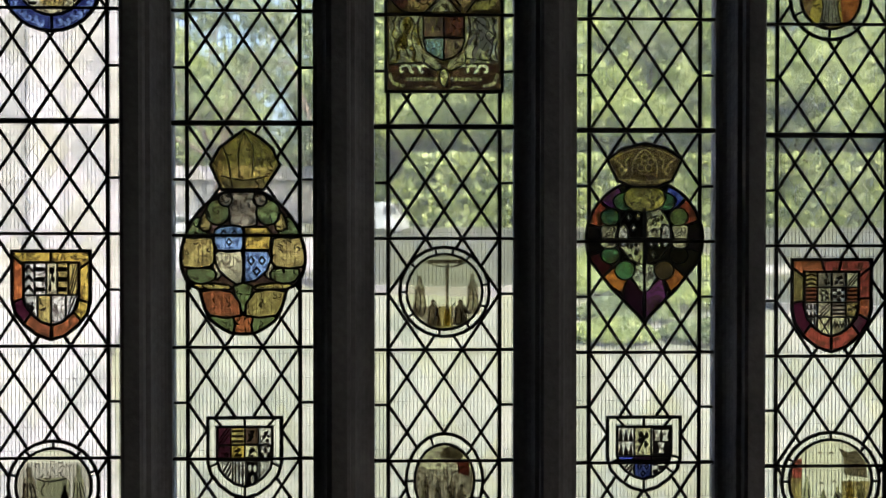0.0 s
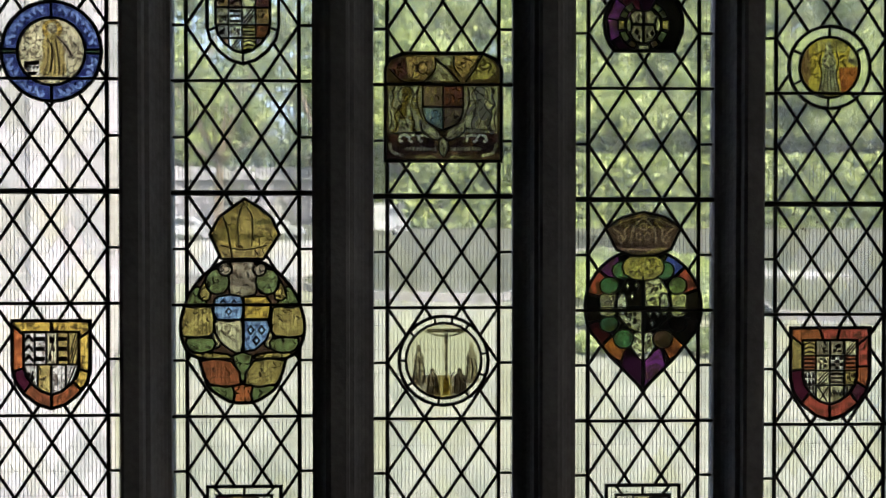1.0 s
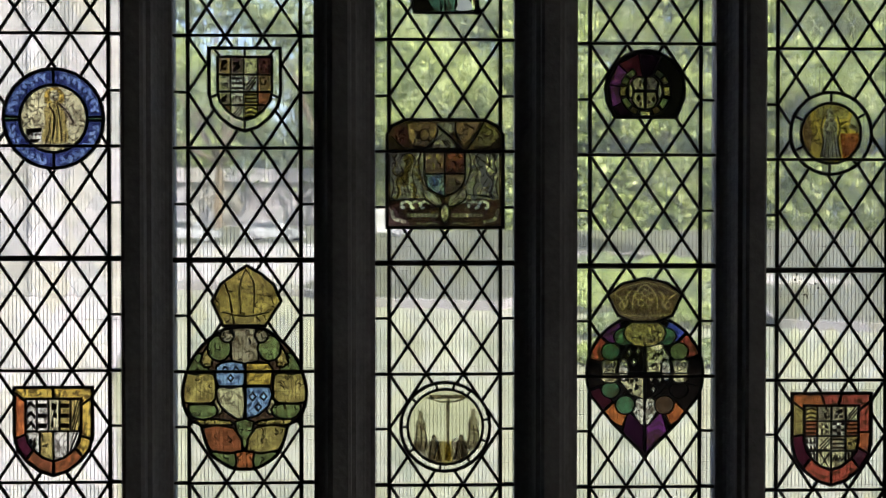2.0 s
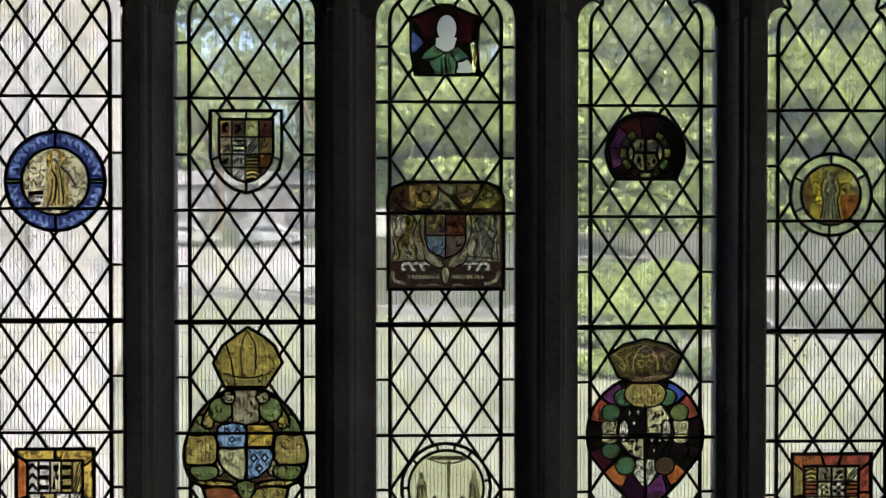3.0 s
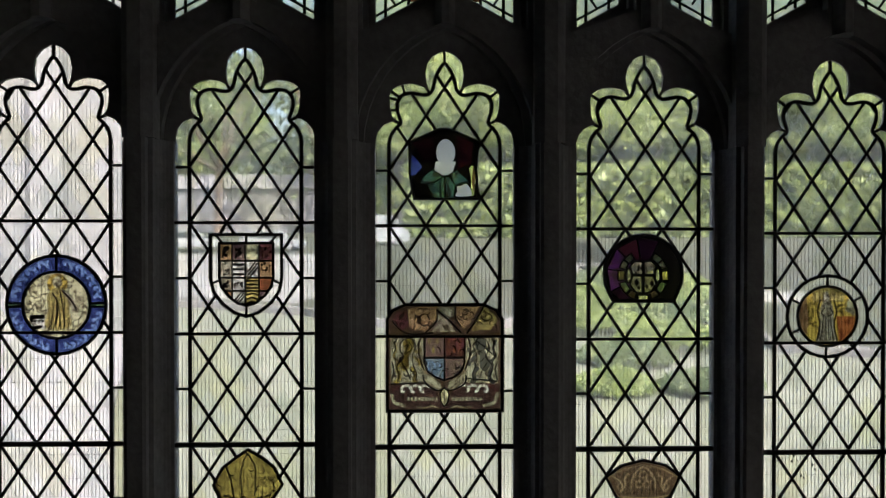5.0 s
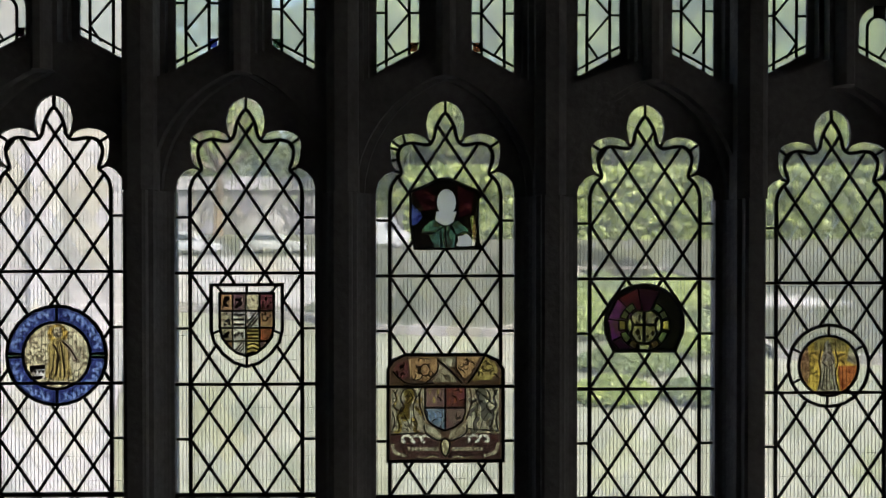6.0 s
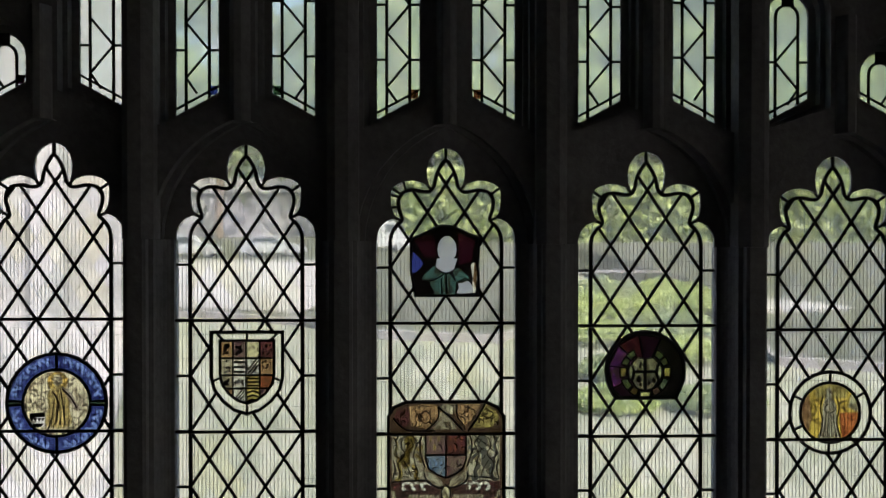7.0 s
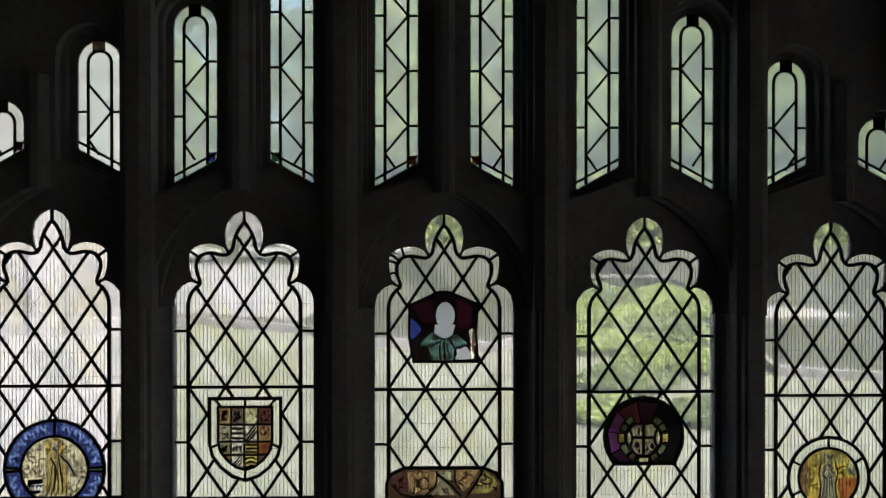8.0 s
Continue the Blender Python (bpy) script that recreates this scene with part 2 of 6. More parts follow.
LEAF = leafy("leaves", [(0.0, (0.09, 0.125, 0.06)), (0.5, (0.155, 0.195, 0.095)), (1.0, (0.26, 0.305, 0.14))])
LEAFDARK = leafy("dark_leaves", [(0.0, (0.10, 0.135, 0.06)), (1.0, (0.27, 0.32, 0.13))])
# lighter, yellower leaves: part of the sun on the foliage is in this colour
LEAFSUN = leafy("sunlit_leaves", [(0.0, (0.13, 0.175, 0.06)), (1.0, (0.35, 0.41, 0.145))])


# ---------------------------------------------------------------- building helpers
def finish(name, verts, faces, mat, parent=None, label="", smooth=False):
    me = bpy.data.meshes.new(name)
    me.from_pydata(verts, [], faces)
    me.materials.append(mat)
    if smooth:
        me.polygons.foreach_set("use_smooth", [True] * len(me.polygons))
    me.update()
    ob = new(name, me)
    if parent is not None:
        ob.parent = parent
    if label:
        ob["label"] = label
    return ob


def part(name, bm, mat, parent=None, label=""):
    me = bpy.data.meshes.new(name)
    bm.normal_update()
    bm.to_mesh(me)
    bm.free()
    me.materials.append(mat)
    ob = new(name, me)
    if parent is not None:
        ob.parent = parent
    if label:
        ob["label"] = label
    return ob


def box_bm(x0, x1, y0, y1, z0, z1, bevel=0.0, bm=None):
    bm = bm or bmesh.new()
    g = bmesh.ops.create_cube(bm, size=1.0, matrix=Matrix.Translation(((x0 + x1) / 2, (y0 + y1) / 2, (z0 + z1) / 2)) @ Matrix.Diagonal((x1 - x0, y1 - y0, z1 - z0, 1)))
    if bevel:
        es = {e for v in g["verts"] for e in v.link_edges}
        bmesh.ops.bevel(bm, geom=list(es), offset=bevel, segments=2, profile=0.6, affect='EDGES')
    return bm


def prism(name, outline, z0, z1, mat, parent=None, label=""):
    """An upright prism over a closed outline in plan."""
    k = len(outline)
    v = [(x, y, z0) for x, y in outline] + [(x, y, z1) for x, y in outline]
    f = [(i, (i + 1) % k, k + (i + 1) % k, k + i) for i in range(k)] + [tuple(range(k))[::-1], tuple(range(k, 2 * k))]
    return finish(name, v, f, mat, parent, label)


def plate(name, outer, holes, y0, y1, mat, parent=None, label="", chamfer=0.0):
    """A stone plate in the window's plane, cut through by holes, with chamfered arrises."""
    cu = bpy.data.curves.new(name, 'CURVE')
    cu.dimensions, cu.fill_mode = '2D', 'BOTH'
    cu.extrude = (y1 - y0) / 2 - chamfer
    cu.bevel_depth, cu.offset, cu.bevel_resolution = chamfer, -chamfer, 1
    for loop in [outer] + holes:
        sp = cu.splines.new('POLY')
        sp.points.add(len(loop) - 1)
        for p, (x, z) in zip(sp.points, loop):
            p.co = (x, z, 0, 1)
        sp.use_cyclic_u = True
    tmp = new(name, cu)
    me = bpy.data.meshes.new_from_object(tmp.evaluated_get(bpy.context.evaluated_depsgraph_get()))
    bpy.data.objects.remove(tmp)
    me.transform(Matrix.Translation((0, (y0 + y1) / 2, 0)) @ Matrix.Rotation(radians(90), 4, 'X'))
    me.materials.clear()
    me.materials.append(mat)
    ob = new(name, me)
    if parent is not None:
        ob.parent = parent
    if label:
        ob["label"] = label
    return ob


def area(p):
    return 0.5 * sum(a[0] * b[1] - b[0] * a[1] for a, b in zip(p, p[1:] + p[:1]))


def ccw(p):
    return p if area(p) > 0 else p[::-1]


def half_plane(poly, a, b, keep_left=True):
    """The part of poly to the left (or right) of the line from a to b."""
    s = 1 if keep_left else -1
    out = []
    side = [s * ((b[0] - a[0]) * (p[1] - a[1]) - (b[1] - a[1]) * (p[0] - a[0])) for p in poly]
    for i, p in enumerate(poly):
        j = (i + 1) % len(poly)
        if side[i] >= 0:
            out.append(p)
        if (side[i] > 0 > side[j]) or (side[i] < 0 < side[j]):
            t = side[i] / (side[i] - side[j])
            out.append((p[0] + t * (poly[j][0] - p[0]), p[1] + t * (poly[j][1] - p[1])))
    return out


def common(poly, convex):
    convex = ccw(convex)
    for a, b in zip(convex, convex[1:] + convex[:1]):
        if len(poly) < 3:
            return []
        poly = half_plane(poly, a, b)
    return poly


def inside(p, poly):
    c = False
    for (x0, y0), (x1, y1) in zip(poly, poly[1:] + poly[:1]):
        if (y0 > p[1]) != (y1 > p[1]) and p[0] < (x1 - x0) * (p[1] - y0) / (y1 - y0) + x0:
            c = not c
    return c


def region(bases, holes, least=0.0):
    """The pieces of the polygons outside the holes: a list of (points, triangles), one for each connected piece."""
    bases = [ccw(p) for p in bases if len(p) > 2]
    if not bases:
        return []
    size = max(max(abs(x), abs(y)) for p in bases for x, y in p)
    k = 1.0 / max(1e-9, size)
    lo = [min(q[j] for p in bases for q in p) for j in (0, 1)]
    hi = [max(q[j] for p in bases for q in p) for j in (0, 1)]
    near = [h for h in holes if len(h) > 2 and not (max(x for x, _ in h) < lo[0] or min(x for x, _ in h) > hi[0] or max(y for _, y in h) < lo[1] or min(y for _, y in h) > hi[1])]
    pts, edges = [], []
    for loop in bases + near:
        n = len(pts)
        pts += [Vector((x * k, y * k)) for x, y in loop]
        edges += [(n + i, n + (i + 1) % len(loop)) for i in range(len(loop))]
    vs, _, fs, *_ = delaunay_2d_cdt(pts, edges, [], 0, 1e-5)
    vs = [(v.x / k, v.y / k) for v in vs]
    keep = []
    for t in fs:
        c = (sum(vs[i][0] for i in t) / len(t), sum(vs[i][1] for i in t) / len(t))
        if any(inside(c, p) for p in bases) and not any(inside(c, h) for h in near) and abs(area([vs[i] for i in t])) > 1e-12 * size * size:
            keep.append(tuple(t))
    # connected pieces
    by_edge, root = {}, list(range(len(keep)))

    def find(i):
        while root[i] != i:
            i = root[i]
        return i

    for n, t in enumerate(keep):
        for i in range(len(t)):
            e = frozenset((t[i], t[(i + 1) % len(t)]))
            if e in by_edge:
                root[find(n)] = find(by_edge[e])
            by_edge[e] = n
    groups = {}
    for n, t in enumerate(keep):
        groups.setdefault(find(n), []).append(t)
    out = []
    for ts in groups.values():
        used = sorted({i for t in ts for i in t})
        new_i = {o: n for n, o in enumerate(used)}
        if sum(abs(area([vs[i] for i in t])) for t in ts) > least:
            out.append(([vs[i] for i in used], [tuple(new_i[i] for i in t) for t in ts]))
    return out


def pane(name, piece, mat, parent, y=0.0, thick=0.003, label=""):
    """A flat piece of glass: both faces and the edge round it."""
    pts, tris = piece
    k = len(pts)
    tris = [t if area([pts[i] for i in t]) > 0 else t[::-1] for t in tris]
    v = [(x, y - thick / 2, z) for x, z in pts] + [(x, y + thick / 2, z) for x, z in pts]
    f = list(tris) + [tuple(i + k for i in t)[::-1] for t in tris]
    sides = {(t[i], t[(i + 1) % len(t)]) for t in tris for i in range(len(t))}
    f += [(b, a, a + k, b + k) for a, b in sides if (b, a) not in sides]
    ob = finish(name, v, f, mat, parent, label)
    ob.visible_shadow = False
    return ob


def whole(poly):
    poly = ccw(poly)
    return poly, [tuple(range(len(poly)))]


def came(name, pts, width, parent, mat=None, y=0.0, depth=0.010, closed=False, label=""):
    """A lead strip along a line in the window's plane, with a low rounded face to either side."""
    k = len(pts)
    v, f = [], []
    sec = [(-0.5, 0.2), (-0.28, 0.5), (0.28, 0.5), (0.5, 0.2), (0.5, -0.2), (0.28, -0.5), (-0.28, -0.5), (-0.5, -0.2)]
    for i, (x, z) in enumerate(pts):
        a = pts[i - 1] if (i or closed) else pts[i]
        b = pts[(i + 1) % k] if (i < k - 1 or closed) else pts[i]
        d0, d1 = Vector((x - a[0], z - a[1])), Vector((b[0] - x, b[1] - z))
        d0 = d0.normalized() if d0.length else d1.normalized()
        d1 = d1.normalized() if d1.length else d0
        t = (d0 + d1).normalized() if (d0 + d1).length > 1e-6 else d0
        g = min(1.6, 1 / max(0.5, t.dot(d0)))
        nx, nz = -t[1] * g, t[0] * g
        for s, h in sec:
            v.append((x + nx * s * width, y + h * depth, z + nz * s * width))
    m = len(sec)
    for i in range(k if closed else k - 1):
        for j in range(m):
            a, b = i * m + j, i * m + (j + 1) % m
            c, d = ((i + 1) % k) * m + (j + 1) % m, ((i + 1) % k) * m + j
            f.append((a, d, c, b))
    if not closed:
        f += [tuple(range(m)), tuple(range((k - 1) * m, k * m))[::-1]]
    return finish(name, v, f, mat or LEAD, parent, label)


def empty(name, x=0, y=0, z=0):
    ob = new(name)
    ob.empty_display_size = 0.1
    ob.location = (x, y, z)
    return ob


def arc(cx, cy, rx, ry, a0, a1, k):
    return [(cx + rx * math.cos(radians(a0 + (a1 - a0) * i / k)), cy + ry * math.sin(radians(a0 + (a1 - a0) * i / k))) for i in range(k + 1)]


def ring(cx, cy, rx, ry=None, k=28):
    return arc(cx, cy, rx, ry or rx, 0, 360, k)[:-1]


def smooth_line(pts, k=4, closed=False):
    """A Catmull-Rom curve through the points."""
    out, n = [], len(pts)
    for i in range(n if closed else n - 1):
        p = [pts[(i + j) % n] if closed else pts[min(max(i + j, 0), n - 1)] for j in (-1, 0, 1, 2)]
        for s in range(k):
            t = s / k
            out.append(tuple(0.5 * (2 * p[1][a] + (p[2][a] - p[0][a]) * t + (2 * p[0][a] - 5 * p[1][a] + 4 * p[2][a] - p[3][a]) * t * t + (3 * p[1][a] - p[0][a] - 3 * p[2][a] + p[3][a]) * t ** 3) for a in (0, 1)))
    return out if closed else out + [pts[-1]]


# ---------------------------------------------------------------- the window's measures
U = 1 / 572.0                 # one unit of the glazier's cartoon, in metres
BAR = 196.2 * U               # from saddle bar to saddle bar
HALF = 122 * U                # half a light's daylight width
INNER = 98.5 * U              # the upright border leads
SILL_Z = 1.02
# centre of each light and height of its uppermost saddle bar; the window has settled towards +x
LIGHTS = [(-1.1865, 3.2455), (-0.6005, 3.2405), (0.0150, 3.2310), (0.6375, 3.2215), (1.2230, 3.2080)]
HEAD = [(122, 0), (122, 152), (118, 166), (108, 178), (98, 183), (87, 186), (93, 194), (96, 206), (97, 220), (97, 232), (93, 240), (85, 246), (74, 250), (60, 252), (48, 250), (37, 246), (28, 240), (32, 252), (34, 268), (30, 288), (20, 301), (9, 307)]
CURVE = [(98.5, 0), (98.5, 146), (95, 160), (87, 172), (78, 181), (79, 190), (83, 202), (84, 216), (79, 228), (68, 234), (54, 235), (40, 232), (29, 233), (21, 242), (17, 260), (10, 276)]


def mirrored(right, top):
    """A closed outline in metres from its right half; starts at the lower right and runs up."""
    pts = [(x * U, y * U) for x, y in right] + ([(0, top * U)] if top else [])
    return pts + [(-x * U, y * U) for x, y in right[::-1]]


def head_outline(cx, z0, bottom):
    p = mirrored(HEAD, 309)
    return [(cx + x, z0 + z) for x, z in [(HALF, bottom - z0)] + p + [(-HALF, bottom - z0)]]


def inner_outline(cx, z0, bottom):
    p = smooth_line(mirrored(CURVE[1:], 288), 3)
    return [(cx + x, z0 + z) for x, z in [(INNER, bottom - z0)] + p + [(-INNER, bottom - z0)]]

# ---------------------------------------------------------------- the room
FLOOR_Z, ROOM = 0.0, (-4.2, 4.4, -7.5)
# unseen shell added to close the room, toned dark to keep bounced light low
tagged(part("floor", box_bm(ROOM[0] - 0.3, ROOM[1] + 0.3, ROOM[2] - 0.3, 0.45, -0.2, FLOOR_Z), FLAGS), "unseen dark grey floor added to close the room", "floor", kind="structure")
tagged(part("ceiling", box_bm(ROOM[0] - 0.3, ROOM[1] + 0.3, ROOM[2] - 0.3, 0.45, 6.4, 6.6), BARK), "unseen dark ceiling added to close the room", "ceiling", kind="structure")
tagged(part("wall_west", box_bm(ROOM[0] - 0.3, ROOM[0], ROOM[2], -0.25, 0, 6.4), PLASTER), "plain plastered side wall", "wall", kind="structure")
tagged(part("wall_south", box_bm(ROOM[0] - 0.3, ROOM[1] + 0.3, ROOM[2] - 0.3, ROOM[2], 0, 6.4), PLASTER), "plain plastered rear wall", "wall", kind="structure")


def arch_outline(x0, x1, z0, spring, rise, k=10):
    """A pointed-arch opening, from the lower right round to the lower left."""
    c, h = (x0 + x1) / 2, (x1 - x0) / 2
    r = (rise * rise + h * h) / (2 * h)
    a = math.asin(min(1, rise / r))
    right = [(x1 - r + r * math.cos(a * i / k), spring + r * math.sin(a * i / k)) for i in range(k + 1)]
    return [(x1, z0)] + right + [(2 * c - x, z) for x, z in right[:-1][::-1]] + [(x0, z0)]


OPENING = arch_outline(-1.47, 1.51, SILL_Z, 3.75, 1.35, 16)
wall = plate("wall_north", [(ROOM[0] - 0.3, 0.0), (ROOM[1] + 0.3, 0.0), (ROOM[1] + 0.3, 6.4), (ROOM[0] - 0.3, 6.4)], [OPENING], -0.25, 0.16, STONE)
tagged(wall, "thick stone wall pierced by a large arched window", "wall", kind="structure")
# unseen side wall; its two openings are added to light the mullions from +x
side = plate("wall_east", [(-0.25, 0.0), (7.5, 0.0), (7.5, 6.4), (-0.25, 6.4)], [arch_outline(2.2, 3.7, 0.3, 1.65, 0.5), arch_outline(4.5, 6.0, 0.3, 1.65, 0.5)], 0.0, 0.4, PLASTER)
side.matrix_world = pose(ROOM[1], 0, 0, 0, 0, -90)
tagged(side, "unseen plastered side wall with two openings added to let light in", "wall", kind="structure")

# ---------------------------------------------------------------- stone frame of the window
window = tagged(empty("window_1", 0, 0, SILL_Z), "dark limestone five-light window frame with cusped heads and tracery", "window", kind="structure")
SPRING = [z0 + 0.24 for _, z0 in LIGHTS]


def in_window(ob):
    ob.matrix_parent_inverse = Matrix.Translation((0, 0, -SILL_Z))
    return ob


def mullion(x0, x1, top):
    """Hollow-chamfered bar between two lights: wide at the glass, a narrow nose to the room."""
    c, w = (x0 + x1) / 2, (x1 - x0) / 2
    nose = 0.030
    prof = [(w, 0.0), (w, -0.022)]
    for i in range(1, 6):
        a = radians(90 * i / 6)
        prof.append((nose + 0.012 + (w - nose - 0.012) * (1 - math.sin(a)), -0.022 - 0.085 * (1 - math.cos(a))))
    prof += [(nose + 0.012, -0.107), (nose, -0.114), (nose, -0.140), (nose - 0.008, -0.148)]
    half = prof + [(-x, y) for x, y in prof[::-1]]
    back = [(-w, 0.022), (-0.04, 0.11), (-0.03, 0.14), (0.03, 0.14), (0.04, 0.11), (w, 0.022)]
    return in_window(prism("mullion", [(c + x, y) for x, y in (half + back)][::-1], SILL_Z, top, STONE, window))


for i in range(4):
    mullion(LIGHTS[i][0] + HALF + 0.0015, LIGHTS[i + 1][0] - HALF - 0.0015, max(SPRING[i], SPRING[i + 1]) + 0.004)
for s, e in ((1, LIGHTS[4][0] + HALF + 0.0015), (-1, LIGHTS[0][0] - HALF - 0.0015)):
    jx = 1.53 if s > 0 else -1.49
    outline = [(e, 0.03), (e, -0.022), (e + s * 0.03, -0.10), (e + s * 0.05, -0.16), (jx, -0.16), (jx, 0.16), (e + s * 0.04, 0.12)]
    in_window(prism("jamb", outline if s < 0 else outline[::-1], SILL_Z, SPRING[4 if s > 0 else 0], STONE, window))
in_window(part("window_sill", box_bm(-1.49, 1.53, -0.34, 0.5, SILL_Z - 0.14, SILL_Z, 0.012), STONE, window))

MINI_TOPS = [(0.87, 1.055), (1.171, 1.28), (1.34, 1.34), (1.28, 1.167), (1.04, 0.862)]
ZIG_UP = {(1, -1): 0.017, (3, 1): 0.020, (3, -1): 0.006}      # where the zigzag leads start a little higher
ZIG_TURNED = ((0, 1), (4, -1))                               # and where they start on the other side
MINI_LIFT = [0.026, 0.0, 0.0, 0.0, 0.020]     # feet of the outer pairs sit higher
MINI_HALF, MINI_OFF, MINI_LOW, MINI_HIGH = 0.0655, 0.147, 0.627, 0.699


def mini_outline(i, side_, top, grow=0.0):
    """A narrow tracery light: sloping foot that follows the arch below, round head."""
    cx, z0 = LIGHTS[i]
    c, h, up = cx + side_ * MINI_OFF, MINI_HALF + grow, MINI_LIFT[i]
    foot = [(c + side_ * h, z0 + MINI_LOW + up - grow), (c - side_ * h, z0 + MINI_HIGH + up - grow)]
    if side_ > 0:
        foot = foot[::-1]
    k = 10
    cap = [(c + h * math.cos(math.pi * i / k), z0 + top - MINI_HALF + h * math.sin(math.pi * i / k)) for i in range(k + 1)]
    return [foot[1]] + cap + [foot[0]]


def tracery(y0, y1, grow, chamfer, simple):
    loop = [(-1.49, SPRING[0])]
    for (cx, z0), sp in zip(LIGHTS, SPRING):
        if simple:
            h = HALF + grow
            notch = arch_outline(cx - h, cx + h, sp, sp, 0.345 + grow * 0.5, 8)[::-1]
        else:
            notch = [(cx + x, z0 + z) for x, z in mirrored([(122, 138)] + HEAD[1:], 309)][::-1]
        loop += notch
    loop += [(1.53, SPRING[4])] + arch_outline(-1.49, 1.53, 3.74, 3.76, 1.37, 14)[1:-1]
    minis = [mini_outline(i, s, MINI_TOPS[i][0 if s < 0 else 1], grow * 0.62) for i in range(5) for s in (-1, 1)]
    return in_window(plate("tracery", loop, minis, y0, y1, STONE, window, chamfer=chamfer))


tracery(-0.008, 0.006, 0.0, 0.0, False)
tracery(-0.040, -0.009, 0.036, 0.0, True)
tracery(-0.078, -0.041, 0.060, 0.0, True)
tracery(0.007, 0.10, 0.085, 0.004, True)

def tracery_bar(x, w, y0, y1, z0, z1):
    """A moulded upright of the tracery: chamfered nose towards the room."""
    n = w * 0.55
    outline = [(x - w, y1), (x - w, y0 + 0.030), (x - n, y0 + 0.006), (x - n + 0.006, y0), (x + n - 0.006, y0), (x + n, y0 + 0.006), (x + w, y0 + 0.030), (x + w, y1)]
    return in_window(prism("tracery_bar", outline, z0, z1, STONE, window))


for i in range(4):
    xa = (LIGHTS[i][0] + LIGHTS[i + 1][0]) / 2
    tracery_bar(xa, 0.046, -0.146, -0.050, max(SPRING[i], SPRING[i + 1]) + 0.0045, 4.66 if i in (0, 3) else 4.93)
for i, (cx, z0) in enumerate(LIGHTS):
    tracery_bar(cx, 0.030, -0.118, -0.050, z0 + 0.60, (4.18, 4.82, 5.03, 4.82, 4.16)[i])

# ---------------------------------------------------------------- leaded lights
MEDALS = [[] for _ in LIGHTS]     # convex shapes cut out of the quarries, light by light


def circle_u(x, y, r, ry=None):
    return ring(x, y, r, ry, 24)


def shield_u(cx, top, w, h):
    """A shield outline, flat above, drawn to a blunt point below."""
    r = [(w / 2, 0), (w / 2, -0.55 * h), (0.46 * w, -0.70 * h), (0.34 * w, -0.84 * h), (0.18 * w, -0.95 * h), (0, -h)]
    return [(cx + x, top + y) for x, y in r] + [(cx - x, top + y) for x, y in r[:-1][::-1]]


# x across from the light's centre, y up from its top bar, in cartoon units
BLUE_ROUNDEL = (3, -148, 87)
ORANGE_SHIELD = (0, -619, 136, 155)
LOW_ROUNDEL = (2, -1031, 79)
TOP_SHIELD = (1, -21, 125, 145)
GARLAND = (-1, -634, 109, 124)
MITRE = [(3, -402), (30, -418), (50, -435), (64, -465), (36, -508), (-38, -508), (-58, -465), (-42, -435), (-20, -418)]
LOW_SHIELD = (1, -910, 129, 142)
PORTRAIT = [(-62, 148), (-10, 172), (8, 172), (60, 150), (56, 100), (60, 48), (-54, 48), (-62, 90)]
ARMS = [(-102, -166), (-92, -150), (-70, -140), (70, -140), (92, -150), (103, -166), (103, -330), (-102, -330)]
WHITE_ROUNDEL = (1, -683, 79)
OVAL = (1, -1018, 68, 84)
DARK_ROUNDEL = (-1, -81, 70)
GARTER = (0, -584, 104)
CROWN = [(-67, -444), (-40, -424), (0, -414), (40, -423), (67, -443), (49, -481), (20, -492), (-20, -492), (-48, -481)]
LOW_SHIELD_B = (0, -901, 130, 132)
AMBER_ROUNDEL = (-3, -149, 73)
RED_SHIELD = (1, -613, 142, 165)
BIG_ROUNDEL = (1, -1010, 88)

MEDALS[0] = [circle_u(*BLUE_ROUNDEL), shield_u(*ORANGE_SHIELD), circle_u(*LOW_ROUNDEL)]
GARLAND_EDGE = [(25, 122), (46, 114), (70, 95), (92, 66), (105, 32), (109, 2), (103, -25), (92, -42), (77, -50), (70, -74), (59, -100), (40, -116), (17, -127)]
GARLAND_EDGE = smooth_line(GARLAND_EDGE + [(-x, y) for x, y in GARLAND_EDGE[::-1]], 3, True)
GARTER_EDGE = arc(0, 0, 104, 104, -22, 202, 26) + [(-58, -88), (0, -147), (58, -88)]
MEDALS[1] = [shield_u(*TOP_SHIELD), MITRE, [(x + GARLAND[0], y + GARLAND[1]) for x, y in GARLAND_EDGE], shield_u(*LOW_SHIELD)]
MEDALS[2] = [PORTRAIT, ARMS, circle_u(*WHITE_ROUNDEL), circle_u(*OVAL)]
MEDALS[3] = [[p for p in circle_u(*DARK_ROUNDEL) if p[1] > -125] + [(-54, -129), (54, -129)], CROWN, [(x + GARTER[0], y + GARTER[1]) for x, y in GARTER_EDGE], shield_u(*LOW_SHIELD_B)]
MEDALS[3][0] = sorted(MEDALS[3][0], key=lambda p: math.atan2(p[1] + 90, p[0]))
MEDALS[4] = [circle_u(*AMBER_ROUNDEL), shield_u(*RED_SHIELD), circle_u(*BIG_ROUNDEL)]


def spans(p, q, keep, step=0.0015):
    """Stretches of the line from p to q where keep() holds."""
    n = max(2, int(math.dist(p, q) / step))
    out, start = [], None
    for i in range(n + 1):
        t = i / n
        c = (p[0] + (q[0] - p[0]) * t, p[1] + (q[1] - p[1]) * t)
        if keep(c):
            start = start or c
            last = c
        elif start:
            out.append((start, last))
            start = None
    if start:
        out.append((start, last))
    return [(a, b) for a, b in out if math.dist(a, b) > 0.006]


